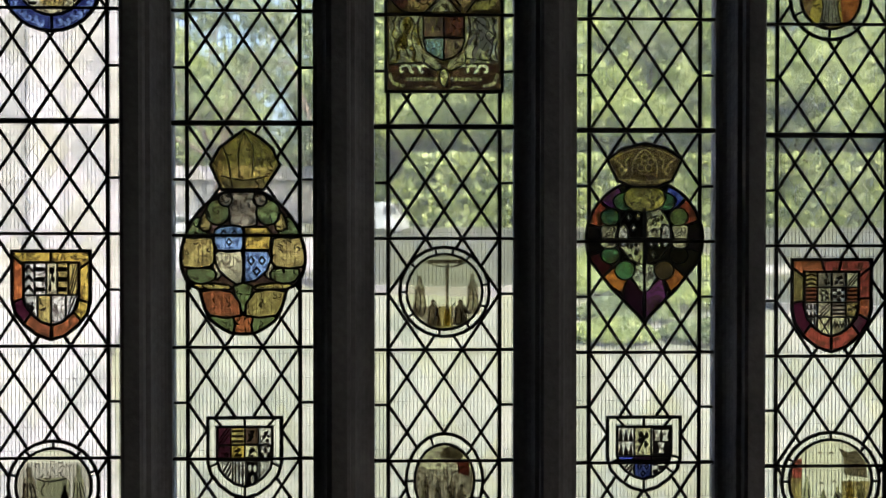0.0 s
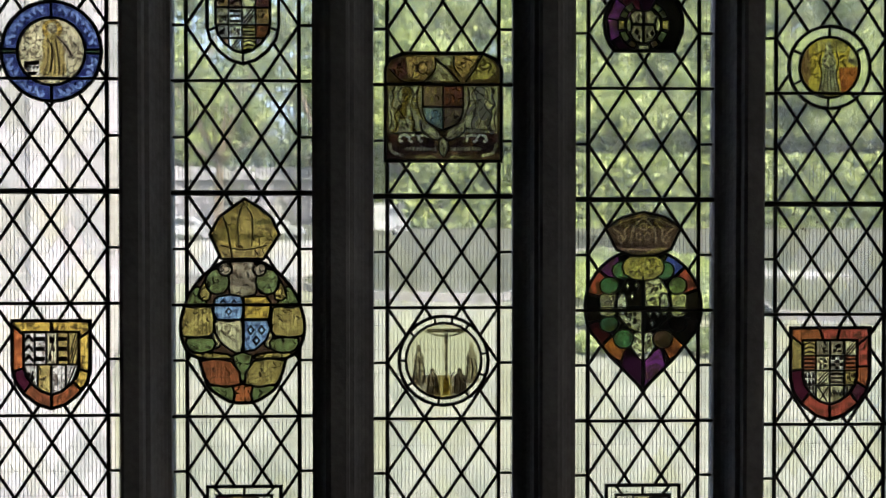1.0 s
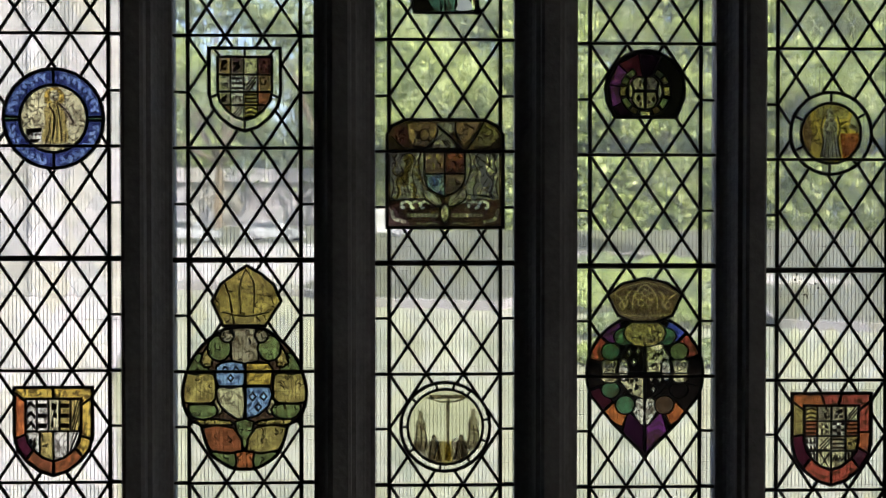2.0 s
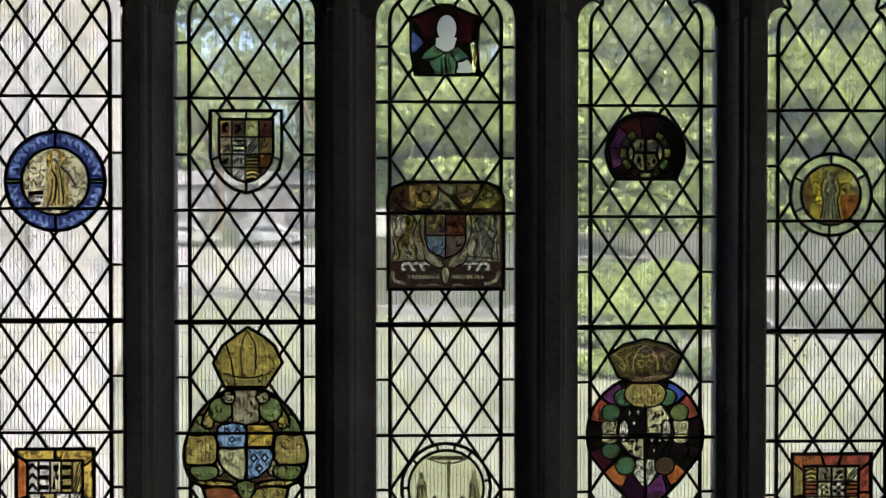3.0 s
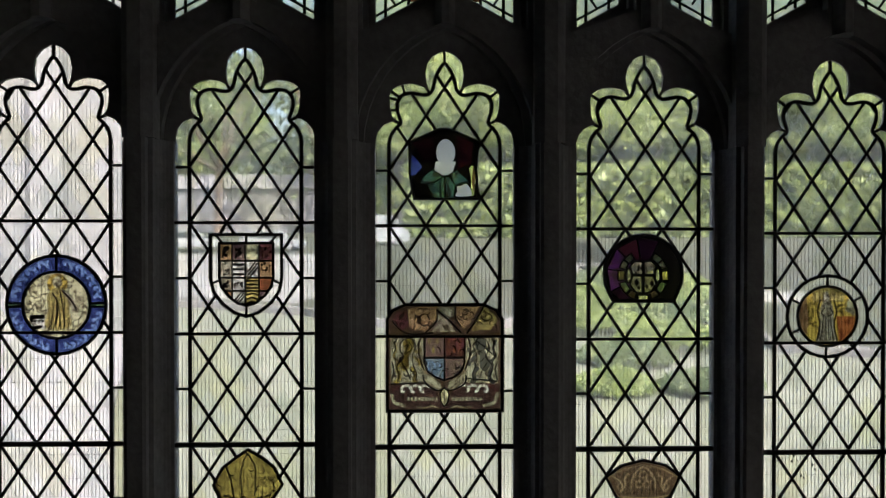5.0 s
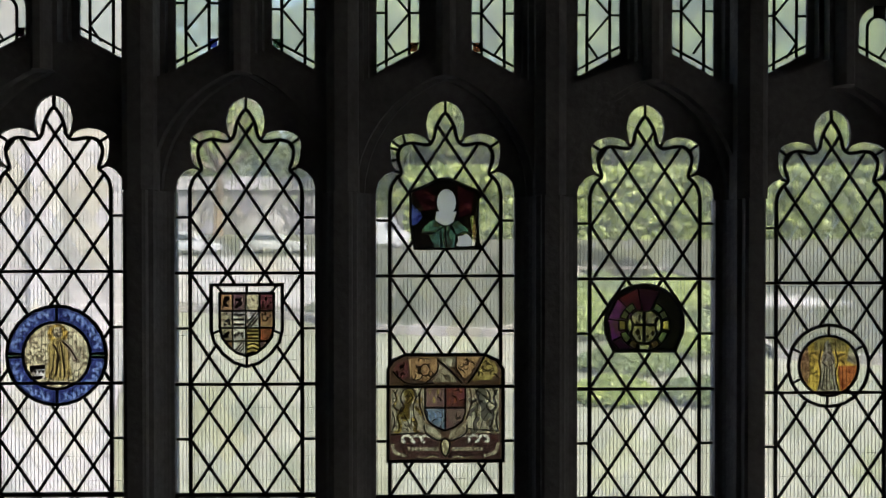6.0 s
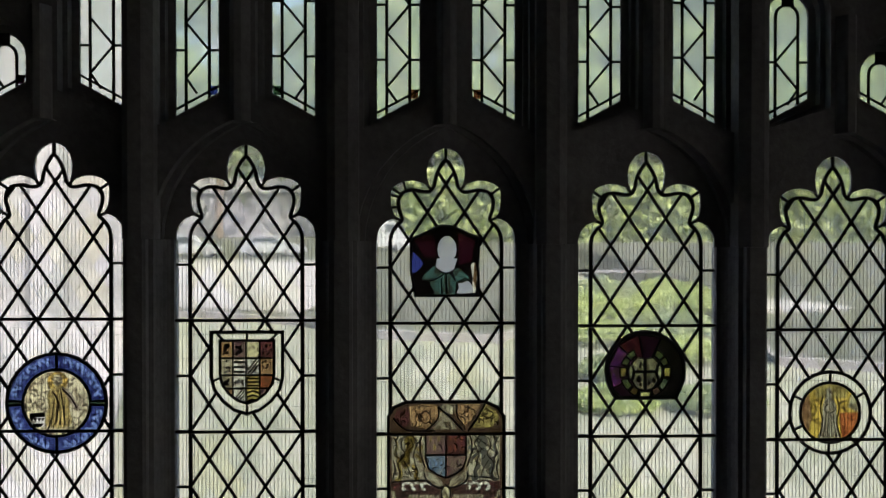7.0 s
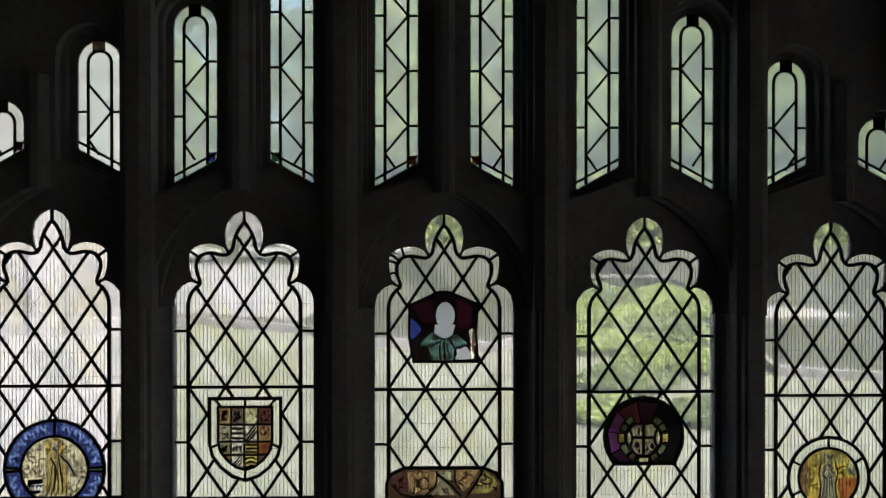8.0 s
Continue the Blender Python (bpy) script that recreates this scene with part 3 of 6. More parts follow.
def solder_mesh():
    bm = bmesh.new()
    bmesh.ops.create_uvsphere(bm, u_segments=8, v_segments=4, radius=1.0, matrix=Matrix.Diagonal((0.0074, 0.0066, 0.0074, 1)))
    me = bpy.data.meshes.new("solder_joint")
    bm.to_mesh(me)
    bm.free()
    me.materials.append(LEAD)
    return me


SOLDER = solder_mesh()


# how far the leading of a panel sits off the light's lattice: (light, number of its upper bar), across and up
PANEL_SHIFT = {(0, 1): (2, -4), (3, 1): (2.3, -5), (4, 1): (1, -4), (4, -1): (4, 4.5), (4, -4): (3, 3)}


def leaded_light(i):
    cx, z0 = LIGHTS[i]
    thing = tagged(empty("leaded_light", cx, 0, z0), "tall leaded light of pale diamond quarries with a cusped head", "leaded window", "leaded lights of the window")
    back = Matrix.Translation((-cx, 0, -z0))
    made = []
    outer = head_outline(cx, z0, SILL_Z)
    inner = inner_outline(cx, z0, SILL_Z)
    cuts = [[(cx + x * U, z0 + y * U) for x, y in m] for m in MEDALS[i]]
    dx, dz = INNER / 3, BAR / 4
    # each panel between two bars was leaded by itself: diamond quarries, then the diagonal leads, drawn by hand and so not quite straight
    jig = random.Random(70 + i)
    ok = lambda c: inside(c, inner) and not any(inside(c, m) for m in cuts)
    for k in range(-6, 2):
        lo = z0 + (k - 1) * BAR if k > -6 else SILL_Z
        hi = z0 + k * BAR if k < 1 else z0 + 1
        ox, oz = (v * U for v in PANEL_SHIFT.get((i, k), (0, 0)))
        zone = [(cx - 1, lo), (cx + 1, lo), (cx + 1, hi), (cx - 1, hi)]
        for row in range(4 * k - 6, 4 * k + 8):
            for col in range(-4, 5):
                if (row + col) % 2 == 0:
                    continue
                c = (cx + ox + col * dx, z0 + oz + row * dz)
                p = common([(c[0] + dx, c[1]), (c[0], c[1] + dz), (c[0] - dx, c[1]), (c[0], c[1] - dz)], zone)
                p = common(inner, p) if len(p) > 2 else []
                if len(p) < 3 or abs(area(p)) < 1e-4:
                    continue
                made += [pane("quarry", q, QUARRY, thing) for q in region([p], cuts, 6e-5)]
        here = lambda c: lo <= c[1] <= hi and ok(c)
        for s in (1, -1):
            for n in range(2 * k - 6, 2 * k + 8):
                zc = z0 + oz + (2 * n + 1) * dz
                for a, b in spans((cx + ox - INNER * 1.1, zc - s * 3.3 * dz), (cx + ox + INNER * 1.1, zc + s * 3.3 * dz), here):
                    j = [jig.uniform(-0.0011, 0.0011) for _ in range(4)]
                    mid = ((a[0] + b[0]) / 2 + j[0], (a[1] + b[1]) / 2 + j[1])
                    made.append(came("lead_came", [a, mid, b] if math.dist(a, b) > 0.12 else [a, b], 0.0092 + 0.0009 * jig.random(), thing))
    # border leads and border panes
    line = inner[1:-1]
    free = lambda c: not any(inside(c, m) for m in cuts)
    for x in (-INNER, INNER):
        for a, b in spans((cx + x, SILL_Z), (cx + x, z0 + 146 * U), free):
            made.append(came("border_came", [a, b], 0.0125, thing))
    made.append(came("head_came", line, 0.0115, thing))
    levels = [SILL_Z] + [z0 + k * BAR / 2 for k in range(-12, 2)]
    for x in (-1, 1):
        xs = sorted((cx + x * INNER, cx + x * (HALF + 0.004)))
        for lo, hi in zip(levels, levels[1:]):
            made += [pane("border_pane", q, QUARRY, thing) for q in region([[(xs[0], lo), (xs[1], lo), (xs[1], hi), (xs[0], hi)]], cuts, 2e-5)]
            made.append(came("border_lead", [(cx + x * INNER, hi), (cx + x * HALF, hi)], 0.0085, thing))
        # pieces round the cusped head, between the curved lead and the stone
        ks = [(HEAD[1:7], CURVE[1:5]), (HEAD[5:11], CURVE[4:9]), (HEAD[10:17], CURVE[8:13]), (HEAD[16:] + [(0, 309)], CURVE[12:] + [(0, 288)])]
        for n, (o, c) in enumerate(ks):
            low = [(122, 98.1), (98.5, 98.1)] if n == 0 else []
            poly = ([low[0]] if low else []) + o + c[::-1] + ([low[1]] if low else [])
            made += [pane("head_pane", q, QUARRY, thing, y=0.001) for q in region([[(cx + x * px * U, z0 + py * U) for px, py in poly]], [], 1e-5)]
    for px, py, qx, qy in ((78, 181, 92, 187), (80, 228, 100, 242), (27, 236, 36, 250)):
        for x in (-1, 1):
            made.append(came("head_lead", [(cx + x * px * U, z0 + py * U), (cx + x * qx * U, z0 + qy * U)], 0.009, thing))
    made.append(came("head_lead", [(cx, z0 + 285 * U), (cx, z0 + 310 * U)], 0.009, thing))
    if i == 2:          # a mended cusp
        for px, py, qx, qy in ((-70, 232, -76, 254), (-82, 222, -100, 228), (-82, 206, -100, 204)):
            made.append(came("mending_lead", [(cx + px * U, z0 + py * U), (cx + qx * U, z0 + qy * U)], 0.008, thing))
    if i == 4:          # flecks of old putty
        for _ in range(16):
            px, py, pr = jig.uniform(-96, -20), jig.uniform(-440, -396), jig.uniform(1.0, 2.6)
            made.append(pane("putty_fleck", whole([(cx + (px + pr * math.cos(a) * jig.uniform(0.6, 1.2)) * U, z0 + (py + pr * math.sin(a) * jig.uniform(0.6, 1.4)) * U) for a in (0, 1.05, 2.1, 3.14, 4.2, 5.2)]), PAINT, thing, y=-0.003, thick=0.001))
    # solder joints where the leads cross
    for row in range(-28, 6):
        for col in range(-3, 4):
            ox, oz = PANEL_SHIFT.get((i, math.ceil(row / 4) if row <= 0 else 1), (0, 0)) if row % 4 or row > 0 else (0, 0)
            c = (cx + col * dx + ox * U, z0 + row * dz + oz * U)
            if (row + col) % 2 and ok((c[0] * 0.999 + cx * 0.001, c[1])) and z0 - 2.15 < c[1]:
                ob = new("solder_joint", SOLDER)
                ob.parent = thing
                ob.location = (c[0], 0, c[1])
                ob.rotation_euler = (0, jig.uniform(0, 3), 0)
                made.append(ob)
    # iron bars let into the stone on the room side
    for k in range(-6, 1):
        r = 0.0085 if k in (-2, -6) else 0.0050
        zb = z0 + k * BAR
        bm = bmesh.new()
        bmesh.ops.create_cone(bm, cap_ends=True, segments=8, radius1=r, radius2=r, depth=2 * HALF + 0.02, matrix=Matrix.Translation((cx, -0.011, zb)) @ Matrix.Rotation(radians(90), 4, 'Y'))
        made.append(part("saddle_bar", bm, IRON, thing))
    for ob in made:
        ob.matrix_parent_inverse = back
    return thing


for i in range(5):
    leaded_light(i)


def tracery_light(i, s, corner):
    cx, z0 = LIGHTS[i]
    top = MINI_TOPS[i][0 if s < 0 else 1]
    c = cx + s * MINI_OFF
    thing = tagged(empty("tracery_light", c, 0, z0 + MINI_LOW), "narrow round-headed leaded tracery light with zigzag leading", "leaded window", "tracery lights above the heads")
    back = Matrix.Translation((-c, 0, -z0 - MINI_LOW))
    out = mini_outline(i, s, top, 0.004)
    made = []
    w = 0.0355
    zt = z0 + top - MINI_HALF
    foot = lambda x: z0 + MINI_LIFT[i] + (MINI_LOW + MINI_HIGH) / 2 - s * (x - c) / MINI_HALF * (MINI_HIGH - MINI_LOW) / 2
    f_in = 0.022
    first = -s if (i, s) in ZIG_TURNED else s
    zig, d = [], first
    zz = foot(c + s * MINI_HALF) + 0.101 + ZIG_UP.get((i, s), 0)
    while zz < zt + 0.012:
        zig.append((c + d * w, zz))
        zz += 0.0848
        d = -d
    strip = [(c - w, z0 - 1), (c + w, z0 - 1), (c + w, zt), *[(c + w * math.cos(a), zt + w * math.sin(a)) for a in (0.5, 1.05, 1.57, 2.09, 2.64)], (c - w, zt)]
    above = [(c - 1, foot(c - 1) + f_in), (c + 1, foot(c + 1) + f_in), (c + 1, z0 + 4), (c - 1, z0 + 4)]
    core = common(common(out, ccw(strip)), above)
    if len(core) > 2:
        made.append(pane("tracery_pane", whole(core), TRACERY_GLASS, thing))
    levels = [z0 - 1] + [z for x, z in zig if (x - c) * first < 0] + [zt + 0.03, z0 + top + 0.1]
    for x0, x1 in ((c - 0.1, c - w), (c + w, c + 0.1)):
        for lo, hi in zip(levels, levels[1:]):
            p = common(out, [(x0, lo), (x1, lo), (x1, hi), (x0, hi)])
            if len(p) > 2 and abs(area(p)) > 1e-5:
                made.append(pane("border_pane", whole(p), TRACERY_GLASS, thing))
    for x in (-w, w):
        made.append(came("border_came", [(c + x, foot(c + x)), (c + x, zt)], 0.0095, thing))
    made.append(came("head_came", [(c + w * math.cos(math.pi * k / 8), zt + w * math.sin(math.pi * k / 8)) for k in range(9)], 0.0095, thing))
    for a, b in zip(zig, zig[1:]):
        made.append(came("zigzag_lead", [a, b], 0.0075, thing))
    if zig:
        a = zig[0]
        made.append(came("zigzag_lead", [a, (a[0] - first * 0.033, a[1] - 0.048)], 0.0075, thing))
    made.append(came("foot_lead", [(c - MINI_HALF, foot(c - MINI_HALF) + f_in), (c + MINI_HALF, foot(c + MINI_HALF) + f_in)], 0.0075, thing))
    for x, z in [q for q in zig if (q[0] - c) * first < 0]:
        for sd in (-1, 1):
            made.append(came("border_lead", [(c + sd * w, z), (c + sd * MINI_HALF, z)], 0.0075, thing))
    p = common(common(out, [(c - w, z0 - 1), (c + w, z0 - 1), (c + w, z0 + 4), (c - w, z0 + 4)]), [(c - 1, foot(c - 1) + f_in), (c - 1, z0 - 2), (c + 1, z0 - 2), (c + 1, foot(c + 1) + f_in)])
    if len(p) > 2:
        made.append(pane("foot_pane", whole(p), TRACERY_GLASS, thing))
    cap = common(out, [(c - w, zt), (c + w, zt), (c + w, z0 + 4), (c - w, z0 + 4)])
    made += [pane("crown_pane", q, TRACERY_GLASS, thing) for q in region([cap], [core], 1e-5)]
    xi = c - s * 0.0495
    if corner:
        made.append(pane("corner_piece", whole([(xi - 0.012, foot(xi) + 0.002), (xi + 0.012, foot(xi) + 0.002), (xi + 0.012, foot(xi) + 0.030), (xi - 0.012, foot(xi) + 0.030)]), COL[corner], thing, y=-0.006, label="small coloured glass fragment"))
    # dark piece at the crown
    made.append(pane("crown_piece", whole([(c - 0.019, zt + 0.03), (c + 0.019, zt + 0.03), (c + 0.019, zt + 0.068), (c - 0.019, zt + 0.068)]), COL["browncrown" if (i, s) == (0, 1) else "black"], thing, y=-0.008, label="dark painted glass piece at the crown"))
    for ob in made:
        ob.matrix_parent_inverse = back


CORNERS = ["deepred", "", "cobalt", "emerald", "rust", "rust", "", "", "", ""]
for i in range(5):
    for s in (-1, 1):
        tracery_light(i, s, CORNERS[2 * i + (s + 1) // 2])

# ---------------------------------------------------------------- wire guards outside the glass
def wire_guard(i):
    cx, z0 = LIGHTS[i]
    v, f = [], []

    def rod(a, b, r):
        u = (Vector(b) - Vector(a)).normalized()
        p = u.orthogonal().normalized()
        q = u.cross(p)
        base = len(v)
        for e in (a, b):
            for j in range(4):
                an = math.pi / 2 * j
                v.append(tuple(Vector(e) + r * (math.cos(an) * p + math.sin(an) * q)))
        for j in range(4):
            f.append((base + j, base + (j + 1) % 4, base + 4 + (j + 1) % 4, base + 4 + j))

    n = 38
    for k in range(n + 1):
        x = cx - HALF - 0.01 + (2 * HALF + 0.02) * k / n
        rod((x, 0.014, SILL_Z), (x, 0.014, z0 + 0.28 + 0.27 * (1 - (abs(x - cx) / HALF) ** 2)), 0.0010)
    k = 0
    while SILL_Z + 0.075 * k < z0 + 0.3:
        zz = SILL_Z + 0.075 * k
        rod((cx - HALF - 0.01, 0.016, zz), (cx + HALF + 0.01, 0.016, zz), 0.00075)
        k += 1
    tagged(finish("wire_guard", v, f, WIRE), "fine galvanised wire guard stretched outside the glass", "wire guard", "wire guards outside the lights", kind="stuff")


for i in range(5):
    wire_guard(i)

# ---------------------------------------------------------------- stained glass set in the lights
def brush(pts, width):
    """The outline of a stroke along a line, thin at both ends."""
    n = len(pts)
    left, right = [], []
    for i, (x, y) in enumerate(pts):
        a, b = pts[max(0, i - 1)], pts[min(n - 1, i + 1)]
        d = math.dist(a, b) or 1.0
        w = width * (0.5 if 0 < i < n - 1 else 0.22)
        left.append((x - (b[1] - a[1]) / d * w, y + (b[0] - a[0]) / d * w))
        right.append((x + (b[1] - a[1]) / d * w, y - (b[0] - a[0]) / d * w))
    return left + right[::-1]


class Medal:
    """A stained glass panel, drawn in cartoon units from a point of its light."""

    def __init__(self, i, name, label, ox, oy):
        self.cx, self.cz = LIGHTS[i][0] + ox * U, LIGHTS[i][1] + oy * U
        self.thing = tagged(empty(name, self.cx, 0, self.cz), label, "stained glass", "stained glass panels in the lights")

    def m(self, pts):
        return [(x * U, y * U) for x, y in pts]

    def lay(self, pieces, mat, name, y, thick):
        return [pane(name, (self.m(p), t), mat, self.thing, y=y, thick=thick) for p, t in pieces]

    def glass(self, bases, colour, name="glass_piece", y=-0.001, holes=()):
        return self.lay(region(bases, list(holes), 6.0), COL[colour] if isinstance(colour, str) else colour, name, y, 0.003)

    def wash(self, poly, colour="wash"):
        return self.lay([whole(poly)], COL[colour], "painted_shape", -0.0045, 0.0012)

    def paint(self, polys, holes=()):
        return self.lay(region(polys, list(holes), 1.5) if holes else [whole(p) for p in polys if len(p) > 2 and abs(area(p)) > 1.5], PAINT, "painted_mark", -0.004, 0.0008)

    def lead(self, pts, width=6.0, closed=False):
        return came("lead_came", self.m(pts), width * U, self.thing, y=-0.001, depth=0.012, closed=closed)

    def stroke(self, pts, width, colour=None):
        """A tapered brush stroke in fired enamel, or in a coloured wash."""
        n = len(pts)
        strip = brush(pts, width)
        tris = [(i, i + 1, 2 * n - 2 - i, 2 * n - 1 - i) for i in range(n - 1)]
        return self.lay([(strip, tris)], COL[colour] if colour else PAINT, "brush_stroke", -0.0056 if colour else -0.0064, 0.0008)

    def scribble(self, poly, count, seed, width=1.5, size=8.0):
        """Loose curling trace lines over a piece of glass."""
        rg = random.Random(seed)
        x0, x1, y0, y1 = min(x for x, _ in poly), max(x for x, _ in poly), min(y for _, y in poly), max(y for _, y in poly)
        for _ in range(count):
            x, y, a = rg.uniform(x0, x1), rg.uniform(y0, y1), rg.uniform(0, 6.28)
            turn = rg.choice((-1, 1)) * rg.uniform(0.5, 1.1)
            pts = [(x, y)]
            for _ in range(3):
                x, y = x + math.cos(a) * size * 0.5, y + math.sin(a) * size * 0.5
                a += turn
                pts.append((x, y))
            if all(inside(p, poly) for p in pts):
                self.stroke(smooth_line(pts, 3), width * rg.uniform(0.7, 1.3))

    def fill(self, base, pieces, ground, lead=2.6, cut=()):
        """Pieces of glass laid into a dark ground; each gives way to the ones before it."""
        taken = list(cut)
        for poly, colour in pieces:
            seen = poly if all(inside(p, base) for p in poly) else common(base, poly)
            self.glass([seen], colour, holes=taken)
            if lead and len(seen) > 2:
                free = lambda c: not any(inside(c, t) for t in taken)
                for a, b in zip(seen, seen[1:] + seen[:1]):
                    for p, q in spans(a, b, free, 1.0):
                        self.lead([p, q], lead)
            taken.append(poly)
        self.glass([base], ground, "matted_ground", holes=taken)


def wedge(cx, cy, a0, a1, r=400):
    k = max(1, int(abs(a1 - a0) / 40))
    return [(cx, cy)] + arc(cx, cy, r, r, a0, a1, k)


def rim(md, outer, inner, c, cuts, colours, lead_at=True, inlay=()):
    """Border glass between two outlines, cut by spokes at the given angles."""
    n = len(cuts)
    for j in range(n):
        a0, a1 = cuts[j], cuts[(j + 1) % n] + (360 if j == n - 1 else 0)
        halves = [(a0, (a0 + a1) / 2), ((a0 + a1) / 2, a1)] if a1 - a0 > 100 else [(a0, a1)]
        md.glass([common(outer, wedge(*c, h0, h1)) for h0, h1 in halves], colours[j % len(colours)], "border_glass", holes=[inner, *inlay])
        if lead_at:
            d = (math.cos(radians(a0)), math.sin(radians(a0)))
            hits = []
            for poly in (inner, outer):
                lo, hi = 0.0, 300.0
                for _ in range(24):
                    mid = (lo + hi) / 2
                    if inside((c[0] + d[0] * mid, c[1] + d[1] * mid), poly):
                        lo = mid
                    else:
                        hi = mid
                hits.append((c[0] + d[0] * lo, c[1] + d[1] * lo))
            md.lead(hits, 4.5)


def charge(md, kind, r, clip, seed=0):
    """Heraldic marks in fired enamel inside the rectangle r, kept inside clip."""
    x0, x1, y0, y1 = r
    w, h = x1 - x0, y1 - y0
    cx, cy = (x0 + x1) / 2, (y0 + y1) / 2
    rg = random.Random(seed)
    ps, gaps = [], []
    if kind == "chev":
        for k in range(3):
            b = y0 + h * (0.02 + 0.33 * k)
            ps += [[(x0, b), (x0, b + h * 0.14), (cx, b + h * 0.30), (cx, b + h * 0.16)], [(x1, b), (cx, b + h * 0.16), (cx, b + h * 0.30), (x1, b + h * 0.14)]]
    elif kind == "bars":
        for k in range(3):
            b = y0 + h * (0.08 + 0.33 * k)
            ps.append([(x0, b), (x1, b), (x1, b + h * 0.15), (x0, b + h * 0.15)])
    elif kind == "pales":
        for k in range(3):
            b = x0 + w * (0.1 + 0.33 * k)
            ps.append([(b, y0), (b + w * 0.14, y0), (b + w * 0.14, y1), (b, y1)])
    elif kind == "bend":
        for k in (-0.28, 0.0, 0.28):
            ps.append([(x0, y0 + k * h), (x0 + w * 0.16, y0 + k * h), (x1, y1 - h * 0.16 + k * h), (x1, y1 + k * h)])
    elif kind == "check":
        for a in range(3):
            for b in range(4):
                if (a + b) % 2:
                    ps.append([(x0 + w * a / 3, y0 + h * b / 4), (x0 + w * (a + 1) / 3, y0 + h * b / 4), (x0 + w * (a + 1) / 3, y0 + h * (b + 1) / 4), (x0 + w * a / 3, y0 + h * (b + 1) / 4)])
    elif kind == "vair":
        for k in range(3):
            b = x0 + w * k / 3
            ps += [[(b, y0 + h * 0.5), (b + w / 3, y0 + h * 0.5), (b + w / 6, y1)], [(b, y0), (b + w / 3, y0), (b + w / 6, y0 + h * 0.45)]]
    elif kind == "saltire":
        t = w * 0.13
        ps += [[(x0, y0), (x0 + t, y0), (x1, y1), (x1 - t, y1)], [(x1 - t, y0), (x1, y0), (x0 + t, y1), (x0, y1)]]
    elif kind == "dance":
        for k in range(4):
            b = x0 + w * k / 4
            ps += [[(b, cy - h * 0.1), (b + w / 8, cy + h * 0.12), (b + w / 8, cy + h * 0.34), (b, cy + h * 0.1)], [(b + w / 8, cy + h * 0.12), (b + w / 4, cy - h * 0.1), (b + w / 4, cy + h * 0.1), (b + w / 8, cy + h * 0.34)]]
    elif kind == "lozenges":
        for ax, ay in ((-0.24, 0.2), (0.24, 0.2), (0, -0.22)):
            lx, ly, s = cx + ax * w, cy + ay * h, min(w, h) * 0.19
            big = [(lx + s, ly), (lx, ly + s * 1.2), (lx - s, ly), (lx, ly - s * 1.2)]
            small = [(lx + (x - lx) * 0.5, ly + (y - ly) * 0.5) for x, y in big]
            ps.append(big)
            gaps.append(small)
    elif kind == "beast":
        for _ in range(5):
            bx, by = cx + rg.uniform(-0.28, 0.28) * w, cy + rg.uniform(-0.3, 0.3) * h
            ps.append([(bx + w * rg.uniform(0.10, 0.24) * math.cos(t), by + h * rg.uniform(0.07, 0.16) * math.sin(t)) for t in (0, 1.05, 2.1, 3.14, 4.2, 5.2)])
        ps.append([(x0 + w * 0.1, y0 + h * 0.15), (x0 + w * 0.2, y0 + h * 0.1), (x1 - w * 0.2, y1 - h * 0.25), (x1 - w * 0.3, y1 - h * 0.15)])
    elif kind in ("towers", "cups", "drops"):
        ps = [[(x0, y0), (x1, y0), (x1, y1), (x0, y1)]]
        for ax, ay in ((0.27, 0.72), (0.73, 0.72), (0.5, 0.27)):
            lx, ly = x0 + w * ax, y0 + h * ay
            if kind == "drops":
                gaps.append(ring(lx, ly, w * 0.16, h * 0.17, 8))
            else:
                gaps.append([(lx - w * 0.2, ly + h * 0.2), (lx - w * 0.12, ly - h * 0.05), (lx + w * 0.12, ly - h * 0.05), (lx + w * 0.2, ly + h * 0.2)])
                gaps.append([(lx - w * 0.18, ly - h * 0.2), (lx + w * 0.18, ly - h * 0.2), (lx + w * 0.1, ly - h * 0.04), (lx - w * 0.1, ly - h * 0.04)])
    elif kind == "leaf":
        for k in range(9):
            bx, by, s = x0 + w * rg.uniform(0.12, 0.88), y0 + h * rg.uniform(0.1, 0.9), min(w, h) * rg.uniform(0.06, 0.12)
            ps.append([(bx + s, by), (bx, by + s * 1.5), (bx - s, by), (bx, by - s * 1.5)])
    md.paint([common(p, clip) for p in ps if len(p) > 2], gaps)


